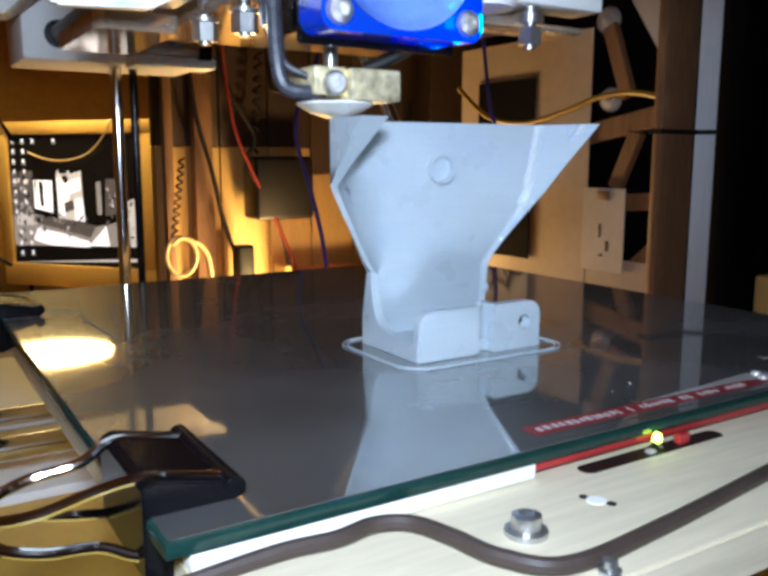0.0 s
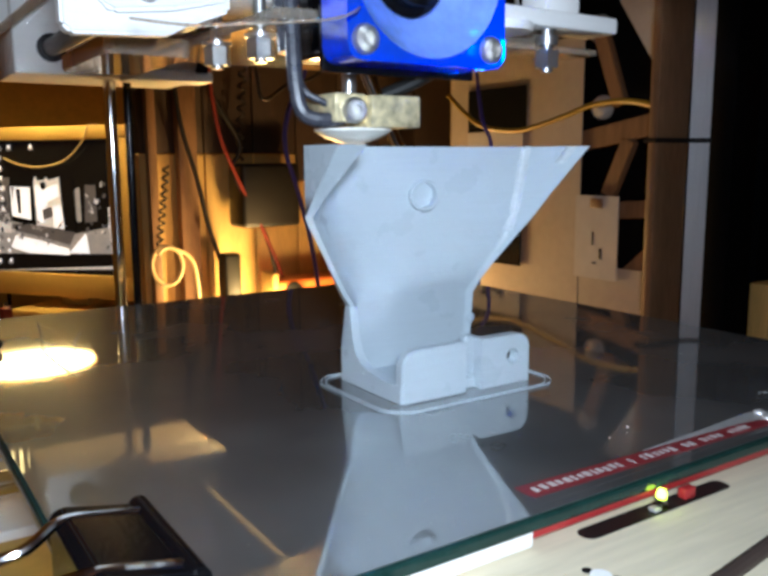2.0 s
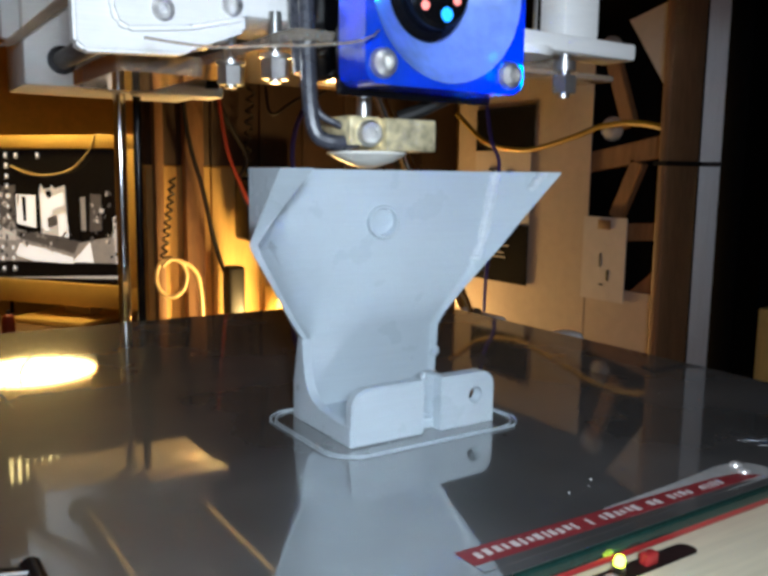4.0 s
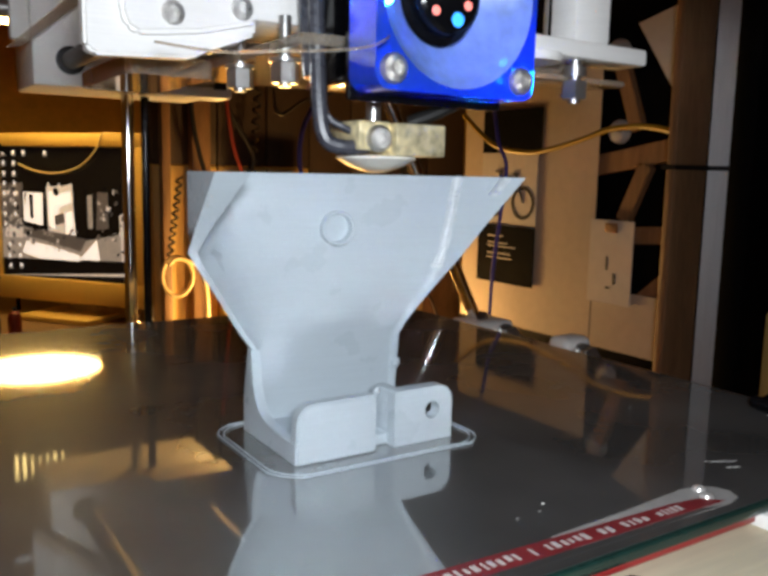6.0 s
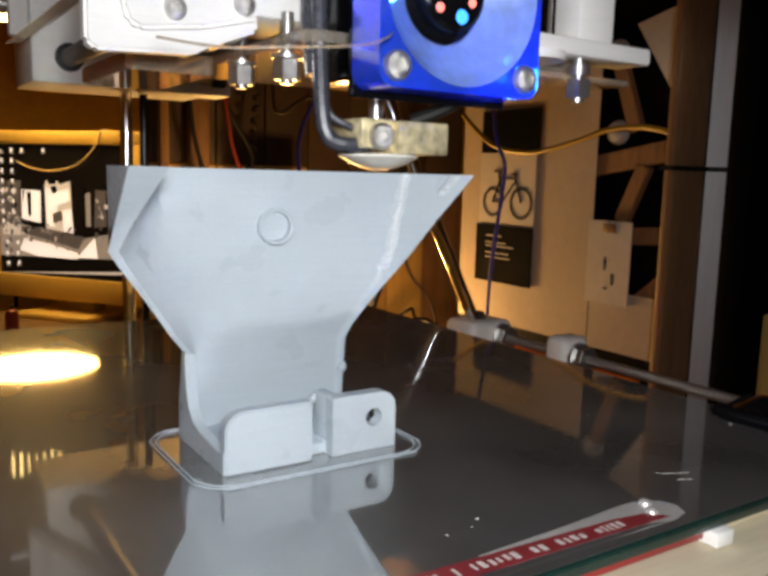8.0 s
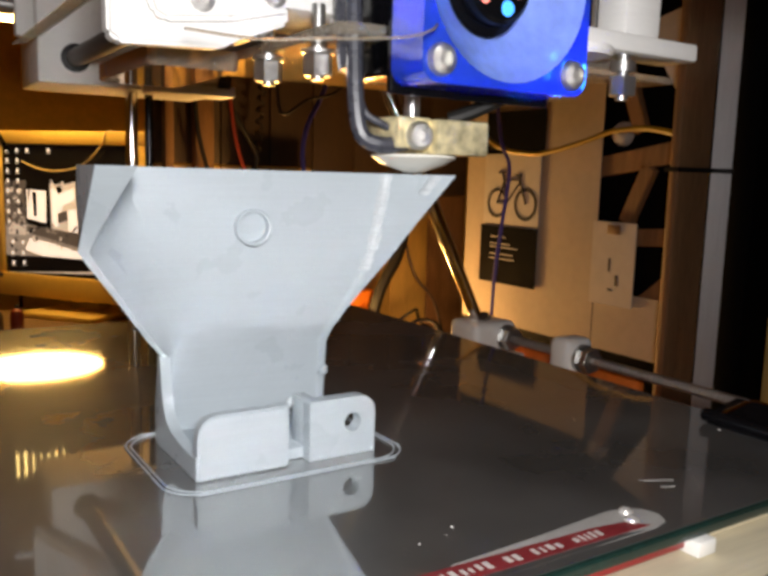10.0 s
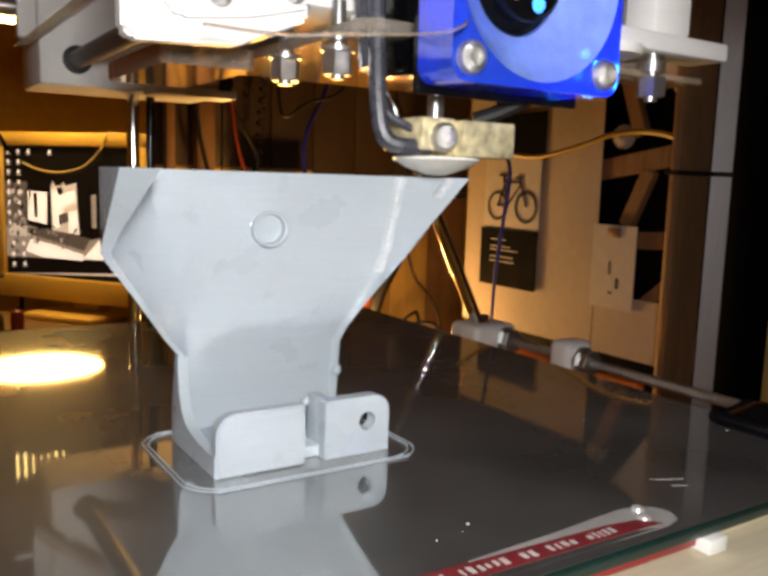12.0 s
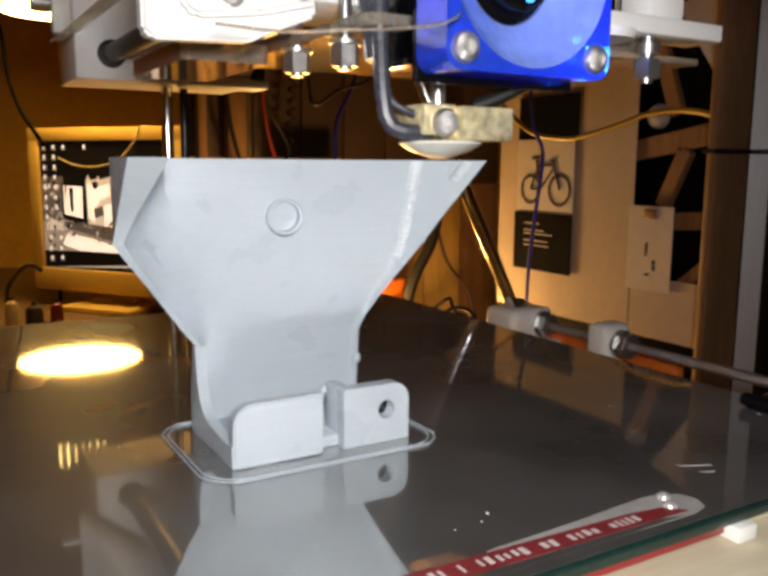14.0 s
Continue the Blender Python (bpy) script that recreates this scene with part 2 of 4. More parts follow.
def lathe(axis_at, axis, profile, seg=32, bm=None):
    """Turn a profile of (radius, height) in mm about an axis through axis_at."""
    b = bmesh.new()
    rings = []
    for r, h in profile:
        rings.append([b.verts.new((r * MM * math.cos(a * math.tau / seg), r * MM * math.sin(a * math.tau / seg), h * MM)) for a in range(seg)])
    for u, w in zip(rings, rings[1:]):
        for k in range(seg):
            b.faces.new((u[k], u[(k + 1) % seg], w[(k + 1) % seg], w[k]))
    b.faces.new(rings[0][::-1])
    b.faces.new(rings[-1])
    m = Matrix.Translation(Vector(axis_at) * MM) @ Vector(axis).to_track_quat("Z", "Y").to_matrix().to_4x4()
    bmesh.ops.transform(b, matrix=m, verts=b.verts)
    return join(bm, b)


def tube(points, r, seg=10, bm=None, per=8):
    """A bent cable in mm: a smooth line through the points."""
    pts = [Vector(p) for p in points]
    line = []
    for i in range(len(pts) - 1):
        a, b0, c, d = pts[max(i - 1, 0)], pts[i], pts[i + 1], pts[min(i + 2, len(pts) - 1)]
        for k in range(per):
            u = k / per
            line.append(0.5 * (2 * b0 + (c - a) * u + (2 * a - 5 * b0 + 4 * c - d) * u * u + (3 * b0 - a - 3 * c + d) * u ** 3))
    line.append(pts[-1])
    b = bmesh.new()
    rings = []
    side = None
    for i, p in enumerate(line):
        way = (line[min(i + 1, len(line) - 1)] - line[max(i - 1, 0)]).normalized()
        if side is None:
            side = way.orthogonal().normalized()
        side = (side - way * side.dot(way)).normalized()
        up = way.cross(side)
        rings.append([b.verts.new((p + (side * math.cos(a * math.tau / seg) + up * math.sin(a * math.tau / seg)) * r) * MM) for a in range(seg)])
    for u, w in zip(rings, rings[1:]):
        for k in range(seg):
            b.faces.new((u[k], u[(k + 1) % seg], w[(k + 1) % seg], w[k]))
    b.faces.new(rings[0][::-1])
    b.faces.new(rings[-1])
    return join(bm, b)


def prism(points, way, depth, bevel=0.0, bm=None):
    """A flat outline (3D points in mm) pushed along way by depth mm."""
    b = bmesh.new()
    f = b.faces.new([b.verts.new(Vector(p) * MM) for p in points])
    got = bmesh.ops.extrude_face_region(b, geom=[f])
    bmesh.ops.translate(b, vec=Vector(way).normalized() * depth * MM, verts=[v for v in got["geom"] if isinstance(v, bmesh.types.BMVert)])
    if bevel:
        bmesh.ops.recalc_face_normals(b, faces=b.faces)
        bmesh.ops.bevel(b, geom=b.edges[:], offset=bevel * MM, segments=2, affect="EDGES")
    return join(bm, b)


def rounded(x0, x1, y0, y1, r, z, n=6, corners=(1, 1, 1, 1)):
    """A level rounded rectangle's outline in mm."""
    out = []
    for k, (cx, cy) in enumerate(((x1, y1), (x0, y1), (x0, y0), (x1, y0))):
        sx, sy = (1 if cx == x1 else -1), (1 if cy == y1 else -1)
        if not corners[k]:
            out.append((cx, cy, z))
            continue
        for i in range(n + 1):
            a = math.pi / 2 * (k + i / n)
            out.append((cx - sx * r + r * math.cos(a), cy - sy * r + r * math.sin(a), z))
    return out


def outline_at(outline, cx, cz, a):
    """Where a ray at angle a from the centre meets a closed outline of (x, z)."""
    d, best = (math.cos(a), math.sin(a)), 0.0
    for (x0, z0), (x1, z1) in zip(outline, outline[1:] + outline[:1]):
        ex, ez = x1 - x0, z1 - z0
        det = d[0] * -ez + ex * d[1]
        if abs(det) < 1e-9:
            continue
        r = ((x0 - cx) * -ez + ex * (z0 - cz)) / det
        u = (d[0] * (z0 - cz) - d[1] * (x0 - cx)) / det
        if r > 0 and -1e-6 <= u <= 1 + 1e-6:
            best = max(best, r)
    return cx + best * d[0], cz + best * d[1]


def holed_plate(outline, cx, cz, radius, y, thick, n=72, bm=None):
    """An upright plate facing -y with a round hole through it."""
    b = bmesh.new()
    marks = sorted({k * math.tau / n for k in range(n)} | {math.atan2(z - cz, x - cx) % math.tau for x, z in outline})
    out = [outline_at(outline, cx, cz, a) for a in marks]
    inn = [(cx + radius * math.cos(a), cz + radius * math.sin(a)) for a in marks]
    rows = [[b.verts.new((px * MM, yy * MM, pz * MM)) for px, pz in ring] for ring, yy in ((out, y), (out, y + thick), (inn, y + thick), (inn, y))]
    m = len(marks)
    for i in range(4):
        u, w = rows[i], rows[(i + 1) % 4]
        for k in range(m):
            b.faces.new((u[k], u[(k + 1) % m], w[(k + 1) % m], w[k]))
    return join(bm, b)


def hexnut(at, axis, across, high, bm=None):
    return cyl(at, Vector(at) + Vector(axis).normalized() * high, across / math.sqrt(3), seg=6, bevel=0.2, bm=bm, spin=0.34)


# ---- room ----
def room():
    for name, label, cat, y0, y1, top in (("desk", "brown wooden desk top under the printer", "desk", -880, 1000, -165), ("side_table", "lower brown wooden table under the monitor", "table", 1012, 2590, -255)):
        t = thing(name, label, cat, (0, 0, -900))
        part("tabletop", box(-890, 1490, y0, y1, top + 862, top + 900, 3), WOOD_DESK, t)
        for x in (-840, 1440):
            for y in (y0 + 50, y1 - 50):
                part("leg", box(x - 30, x + 30, y - 30, y + 30, 0, top + 861, 2), WOOD_DESK, t)
        for y in (y0 + 50, y1 - 50):
            part("apron", box(-808, 1408, y - 10, y + 10, top + 780, top + 861, 1.5), WOOD_DESK, t)
    w = part("wall_north", box(-900, 1500, 2600, 2660, -900, 1600, 0), WALL_LAMPLIT)
    tagged(w, "ochre painted wall behind the desk, lamp light put into its colour", "wall", kind="structure")
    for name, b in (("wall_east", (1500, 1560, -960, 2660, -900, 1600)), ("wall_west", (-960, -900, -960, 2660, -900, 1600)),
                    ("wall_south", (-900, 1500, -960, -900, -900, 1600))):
        tagged(part(name, box(*b, 0), WALL_DIM), "painted wall with dim light put into its colour", "wall", kind="structure")
    tagged(part("floor", box(-960, 1560, -960, 2660, -960, -900, 0), WOOD_DESK), "dark wooden floor", "floor", kind="structure")
    tagged(part("ceiling", box(-960, 1560, -960, 2660, 1600, 1660, 0), WALL_DIM), "painted ceiling with dim light put into its colour", "ceiling", kind="structure")


room()


def board_wall():
    """The boarded back of the shelf with cables in front of it."""
    w = thing("partition_wall", "pale warm-lit timber boards forming a partition behind the printer", "wall", (0, 900, -165), kind="structure")
    x = 268
    for k in range(8):
        wide = (48, 30, 62, 58, 60, 62, 60, 64)[k]
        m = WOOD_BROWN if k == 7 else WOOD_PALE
        # above top the same boards go on, their shade painted in by a darker copy
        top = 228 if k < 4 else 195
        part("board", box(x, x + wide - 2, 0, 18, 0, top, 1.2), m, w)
        part("upper_board", box(x, x + wide - 2, 0, 18, top + 1, 1000, 1.2), WOOD_SHADED, w)
        x += wide
    part("edge_post", box(275, 285, -14, -1, 0, 330, 1.5), WOOD_BROWN, w)
    part("upright", box(309, 331, -16, -1, 0, 330, 1.5), WOOD_BROWN, w)


board_wall()


BATTENS = (((130.9, 231.9), (53.3, 244.8), 15), ((82.0, 233.2), (100.6, 192.2), 12), ((91.6, 182.0), (47.9, 185.4), 12.5), ((82.9, 132.0), (46.0, 163.8), 12),
           ((92, 258), (112, 310), 12))


def side_wall():
    """Dark side panel with lattice of timber, sheets of paper and the post."""
    w = thing("side_panel", "black side panel crossed by brown timber battens", "wall", (470, 300, -165), kind="structure")
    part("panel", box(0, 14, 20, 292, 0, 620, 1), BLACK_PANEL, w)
    for (y0, z0), (y1, z1), wd in BATTENS:
        way = Vector((0, y1 - y0, z1 - z0)).normalized()
        nrm = Vector((0, -way.z, way.y)) * wd / 2
        a, b = Vector((-7, y0, z0)), Vector((-7, y1, z1))
        part("batten", prism([a - nrm, b - nrm, b + nrm, a + nrm], (1, 0, 0), 6, 0.8), WOOD_BROWN, w)


side_wall()


def sheet(name, y0, y1, z0, z1, x, material, label, category, thick=0.8, tilt=0.0):
    ob = part(name, box(-thick, 0, (y0 - y1) / 2, (y1 - y0) / 2, (z0 - z1) / 2, (z1 - z0) / 2, 0.15, 1), material)
    ob.matrix_basis = pose(x * MM, (y0 + y1) / 2 * MM, (z0 + z1) / 2 * MM, tilt, 0, 0)
    return tagged(ob, label, category)


sheet("paper_sheet", 424, 583, -70, 145, 462, PAPER, "tall cream paper sheet pinned on the side panel", "paper")
sheet("paper_sheet", 351, 423, -70, -25, 462, PAPER, "blank cream paper sheet low on the side panel", "paper")


def small_note():
    n = thing("paper_note", "pale paper note with small pencil sketch pinned at its top", "paper", (460, 405.5, -3.6))
    part("sheet", box(-0.8, 0, -20.5, 20.5, -31, 31, 0.15, 1), PAPER_GREY, n)
    part("pin_tape", box(-1.6, -0.8, -6, 6, 22, 29, 0.3), WOOD_BROWN, n)
    part("mark", box(-1.1, -0.8, -6, -3.5, -16, -8, 0.1), INK, n)
    part("mark", box(-1.1, -0.8, -1, 3, -20, -18.5, 0.1), INK, n)
    part("mark", box(-1.1, -0.8, 2, 3.5, -6, 4, 0.1), INK, n)


small_note()


def black_card():
    c = thing("black_card", "square black card with lines of fine pale print", "card", (460, 522.5, -9))
    part("card", box(-1.2, 0, -36, 36, -25, 25, 0.2, 1), CARD_BLACK, c)
    for k, (z, a, b) in enumerate(((15, 2, 22), (9, -4, 22), (6, -14, 22), (0, -8, 22), (-4, -10, 22))):
        part("printed_line", box(-1.5, -1.2, a, b, z, z + 1.0, 0), PAPER_GREY, c)


black_card()


def bicycle_print():
    c = thing("bicycle_print", "grey paper print with a black mountain bicycle silhouette", "picture", (460, 520, 48))
    part("sheet", box(-0.8, 0, -34, 36, -30, 30, 0.15, 1), PAPER_GREY, c)

    def ring(cy, cz, r, wide):
        b = bmesh.new()
        n = 36
        v = [[b.verts.new((-0.0011, (cy + q * math.cos(a * math.tau / n)) * MM, (cz + q * math.sin(a * math.tau / n)) * MM)) for a in range(n)] for q in (r, r - wide)]
        for k in range(n):
            b.faces.new((v[0][k], v[0][(k + 1) % n], v[1][(k + 1) % n], v[1][k]))
        return b
    part("wheel", ring(-18, -12, 14, 3.2), INK, c)
    part("wheel", ring(18, -12, 13, 3.0), INK, c)
    for p, q in (((18, -12), (6, -12)), ((6, -12), (-10, 6)), ((6, -12), (10, 8)), ((10, 8), (-9, 8)), ((-18, -12), (-9, 11)), ((-12, 12), (-5, 12)), ((10, 6), (12, 14)), ((8, 14), (17, 14)), ((18, -12), (10, 6))):
        part("frame_tube", cyl((-1.0, *p), (-1.0, *q), 0.9, seg=6), INK, c)


bicycle_print()


def corner_post():
    t = thing("frame_post", "brown timber post with aluminium angle and a black tie", "post", (411, 320, -165))
    part("timber", box(6.5, 37.5, 2, 9, 0, 620, 1.2), WOOD_BROWN, t)
    part("aluminium_angle", prism([(38, 1.5, 0), (47.6, -6.6, 0), (49.6, -5.2, 0), (40.2, 3.0, 0)], (0, 0, 1), 620, 0.4), ALU, t)
    part("black_tie", prism([(4, 0.5, 229), (37.4, -0.4, 229), (47.4, -8.0, 229), (50.4, -5.8, 229), (42, 11, 229), (4, 11, 229)], (0, 0, 1), 3, 0.4), BLACK_RUBBER, t)


corner_post()
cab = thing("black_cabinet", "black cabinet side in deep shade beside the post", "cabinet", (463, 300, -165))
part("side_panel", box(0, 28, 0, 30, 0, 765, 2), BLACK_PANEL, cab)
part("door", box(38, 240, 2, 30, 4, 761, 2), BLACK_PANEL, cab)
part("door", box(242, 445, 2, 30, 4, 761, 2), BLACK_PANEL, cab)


sheet("black_card", 484, 557, 77, 114, 461, CARD_BLACK, "black card pinned high on the cream paper", "card", 1.0)
tri = part("paper_flag", prism([(462, 394, 166), (462, 352, 176), (462, 353, 106)], (-1, 0, 0), 0.8), PAPER_GREY)
tagged(tri, "three-cornered grey paper hung on the dark panel", "paper")
for y, z, r in ((411, 92, 9), (416, 149, 10)):
    k = part("white_knob", lathe((470, y, z), (-1, 0, 0), ((r, 0), (r, 3), (r * 0.8, 6), (r * 0.3, 7.5))), PAPER_GREY)
    tagged(k, "round white plastic knob on the dark panel", "knob", group="knobs on the panel")


def hanging_cable(name, pts, r, material, label):
    return tagged(part(name, tube(pts, r), material), label, "cable")


hanging_cable("yellow_cable", [(440, 560, 110), (440, 520, 84), (440, 480, 77), (440, 454, 79), (440, 420, 86), (440, 396, 92), (440, 368, 93), (436, 340, 88), (430, 330, 80)], 2.0, CABLE_YELLOW, "thin yellow cable sagging across the side panel")
hanging_cable("blue_cable", [(420, 505, 160), (420, 492, 90), (420, 480, 66), (420, 484, 31), (420, 490, -8), (420, 493, -49), (420, 495, -164)], 1.5, CABLE_BLUE, "thin blue cable hanging in front of the papers")
hanging_cable("blue_cable", [(350, 620, 190), (330, 620, 128), (314, 620, 95), (311, 620, 64), (323, 620, 24), (338, 620, -42), (350, 620, -164)], 1.9, CABLE_BLUE, "blue cable hanging in front of the boards")
hanging_cable("black_cable", [(318, 850, 220), (336, 850, 134), (368, 850, 75), (359, 850, 47), (372, 848, 10), (395, 846, -30), (408, 846, -84), (415, 846, -164)], 2.6, BLACK_RUBBER, "black power cable hanging in front of the boards")
hanging_cable("black_cable", [(300, 868, 160), (307, 868, 95), (323, 868, 36), (334, 866, -19), (350, 864, -70)], 2.6, BLACK_RUBBER, "black cable hanging to a plug on the desk")
hanging_cable("red_cable", [(326, 842, 220), (331, 842, 155), (341, 842, 86), (361, 842, 36), (389, 842, -21), (414, 842, -84), (425, 842, -164)], 2.0, CABLE_RED, "dark red cable hanging in front of the boards")
hanging_cable("cream_cable", [(278 + 16 * math.cos(2.4 - a * 0.6), 842 + a, -58 + 21 * math.sin(2.4 - a * 0.6)) for a in range(13)] + [(305, 856, -50), (314, 856, -80), (316, 856, -164)], 2.4, CABLE_CREAM, "loop of cream cable hung against the boards")
hanging_cable("black_cable", [(566, 830, 120), (549, 810, 20), (533, 800, -33), (510, 800, -74), (498, 800, -110), (492, 800, -163)], 7.0, BLACK_RUBBER, "thick black cable bundle dropping behind the printer")
hanging_cable("dark_red_cable", [(536, 806, 40), (540, 802, -10), (556, 800, -62), (588, 800, -100), (610, 800, -164)], 2.0, CABLE_BROWN, "thin dark cable curving down beside the bundle")
hanging_cable("black_cable", [(470 + k * 9, 792 + 8 * math.sin(k * 1.3), -118 + 14 * math.sin(k * 0.9)) for k in range(14)] + [(600, 795, -164)], 2.2, BLACK_RUBBER, "tangled black cable lying behind the printer")


hanging_cable("black_cable", [(262, 600, 220), (276, 600, 130), (282, 600, 104), (304, 600, 116), (338, 600, 132), (356, 600, 200)], 1.3, BLACK_RUBBER, "thin black wire drooping under the gantry")


def coil(name, p, q, r, turns, wire, material, label):
    p, q = Vector(p), Vector(q)
    n = turns * 8
    pts = [p.lerp(q, k / n) + Vector((r * math.cos(k * math.tau / 8), r * math.sin(k * math.tau / 8), 0)) for k in range(n + 1)]
    return tagged(part(name, tube(pts, wire, seg=6, per=2), material), label, "cable")


coil("coiled_cable", (388, 870, 210), (374, 866, 56), 4, 12, 1.5, BLACK_RUBBER, "coiled black cord hanging in front of the boards")
coil("coiled_cable", (290, 872, 50), (276, 868, -40), 3, 10, 1.3, BLACK_RUBBER, "coiled black cord hanging beside the post")


def adapter():
    t = thing("power_adapter", "black plug-in power adapter hung among the cables", "adapter", (403, 862, 16))
    part("case", box(-37, 36, -22, 22, -37, 36, 5, 3), BLACK_RUBBER, t)
    part("plug_collar", box(-12, 12, 20, 34, -12, 12, 2), BLACK_RUBBER, t)


adapter()
tagged(part("cable_plug", box(345, 366, 850, 872, -164, -50, 4, 3), BLACK_RUBBER), "black cable plug standing against the boards", "plug")


def orange_box():
    t = thing("orange_box", "orange plastic box with a dark round hole on the desk", "box", (452, 838, -165))
    part("case", box(-52, 60, -20, 20, 0, 84, 5, 3), ORANGE, t)
    part("round_hole", lathe((-36, -20.5, 70), (0, -1, 0), ((11, 0), (11, 1.5), (7, 2.5))), BLACK_RUBBER, t)
    part("cream_band", box(-62, -53, -18, 14, 0, 92, 2), BEZEL, t)


orange_box()


def monitor():
    """A beige square monitor, turned a little, with a desktop picture on it."""
    t = thing("monitor", "yellowed beige monitor showing a black and white desktop picture", "monitor")
    t.matrix_basis = pose(0.3285, 1.7227, -0.255, 0, 0, -52.8)
    W, H, Z = 338, 270, 84.6
    x0, x1 = -W / 2, W / 2
    part("bezel", box(x0 - 26, x1 + 48, 0, 22, Z - 48, Z - 0.5, 3), BEZEL, t)
    part("bezel", box(x0 - 26, x1 + 48, 0, 22, Z + H + 0.5, Z + H + 27, 3), BEZEL, t)
    part("bezel", box(x0 - 26, x0 - 0.5, 0.5, 22.5, Z - 1, Z + H + 1, 2), BEZEL, t)
    part("bezel", box(x1 + 0.5, x1 + 48, 0.5, 22.5, Z - 1, Z + H + 1, 2), BEZEL, t)
    part("housing", box(x0 - 12, x1 + 34, 23, 70, Z - 30, Z + H + 14, 14, 3), BEZEL, t)
    part("foot", box(-90, 90, -40, 130, 0, 12, 3), BEZEL, t)
    part("neck", box(-35, 35, 50, 90, 10, Z - 20, 4), BEZEL, t)
    s = part("screen", box(x0, x1, 8, 13, Z, Z + H, 0), SCREEN_BLACK, t)

    def poly(name, pts, m, d):
        part(name, prism([(x0 + u * W, d, Z + H - H * min(v * 600 / (583 + u * 52), 1.0)) for u, v in pts], (0, 1, 0), 0.5), m, s, smooth=False)

    def rect(name, u, v, wu, hv, m, d):
        poly(name, [(u, v), (u + wu, v), (u + wu, v + hv), (u, v + hv)], m, d)
    # hazy left wall, floor, trough, the two pale machine blocks and the posts beside them
    poly("picture_patch", [(0.005, 0.28), (0.18, 0.27), (0.18, 0.60), (0.005, 0.62)], SCREEN_DIM, 7.3)
    poly("picture_patch", [(0.005, 0.60), (0.17, 0.60), (0.62, 0.72), (0.84, 0.68), (0.96, 0.66), (0.96, 0.88), (0.005, 0.84)], SCREEN_GREY, 7.2)
    poly("picture_patch", [(0.18, 0.62), (0.32, 0.63), (0.48, 0.66), (0.655, 0.705), (0.61, 0.80), (0.40, 0.73), (0.18, 0.67)], SCREEN_DIM, 7.0)
    poly("picture_patch", [(0.20, 0.71), (0.40, 0.76), (0.60, 0.83), (0.60, 0.875), (0.30, 0.85), (0.16, 0.80)], SCREEN_WHITE, 6.9)
    poly("picture_patch", [(0.60, 0.86), (0.73, 0.71), (0.75, 0.87)], SCREEN_WHITE, 6.8)
    poly("picture_patch", [(0.03, 0.60), (0.17, 0.61), (0.17, 0.69), (0.03, 0.68)], SCREEN_PALE, 6.9)
    poly("picture_patch", [(0.172, 0.325), (0.342, 0.335), (0.342, 0.615), (0.172, 0.575)], SCREEN_BLACK, 6.8)
    poly("picture_patch", [(0.185, 0.34), (0.335, 0.35), (0.33, 0.595), (0.185, 0.56)], SCREEN_WHITE, 6.6)
    poly("picture_patch", [(0.228, 0.355), (0.262, 0.36), (0.26, 0.545), (0.236, 0.54)], SCREEN_BLACK, 6.4)
    poly("picture_patch", [(0.195, 0.345), (0.215, 0.345), (0.195, 0.47)], SCREEN_DIM, 6.4)
    poly("picture_patch", [(0.365, 0.31), (0.38, 0.265), (0.40, 0.30), (0.45, 0.295), (0.46, 0.27), (0.48, 0.30), (0.56, 0.275), (0.565, 0.50), (0.575, 0.675), (0.37, 0.64)], SCREEN_PALE, 6.8)
    poly("picture_patch", [(0.375, 0.33), (0.46, 0.36), (0.545, 0.33), (0.55, 0.42), (0.46, 0.46), (0.43, 0.62), (0.38, 0.62)], SCREEN_WHITE, 6.6)
    poly("picture_patch", [(0.415, 0.315), (0.45, 0.31), (0.462, 0.35), (0.44, 0.375), (0.42, 0.36)], SCREEN_BLACK, 6.4)
    poly("picture_patch", [(0.42, 0.52), (0.49, 0.50), (0.50, 0.57), (0.425, 0.60)], SCREEN_DIM, 6.4)
    poly("picture_patch", [(0.50, 0.50), (0.56, 0.49), (0.575, 0.67), (0.505, 0.66)], SCREEN_WHITE, 6.4)
    poly("picture_patch", [(0.575, 0.27), (0.66, 0.30), (0.66, 0.70), (0.59, 0.69)], SCREEN_BLACK, 6.5)
    poly("picture_patch", [(0.67, 0.37), (0.705, 0.36), (0.705, 0.62), (0.672, 0.62)], SCREEN_GREY, 6.4)
    poly("picture_patch", [(0.745, 0.34), (0.82, 0.345), (0.82, 0.62), (0.73, 0.63)], SCREEN_DIM, 6.5)
    poly("picture_patch", [(0.90, 0.52), (0.945, 0.50), (0.95, 0.88), (0.91, 0.88)], SCREEN_PALE, 6.4)
    rect("picture_patch", 0.0, 0.975, 1.0, 0.025, SCREEN_PALE, 6.8)
    rnd = random.Random(7)
    tones = (SCREEN_GREY, SCREEN_DIM, SCREEN_DIM, SCREEN_BLACK, SCREEN_PALE)
    for k in range(150):
        a = rnd.random()
        if a < 0.45:
            u, v = rnd.uniform(0.01, 0.16), rnd.uniform(0.28, 0.60)
        elif a < 0.75:
            u, v = rnd.uniform(0.73, 0.93), rnd.uniform(0.30, 0.82)
        else:
            u, v = rnd.uniform(0.02, 0.60), rnd.uniform(0.60, 0.80)
        du, dv, q = rnd.uniform(0.006, 0.022), rnd.uniform(0.008, 0.04), rnd.uniform(-0.012, 0.012)
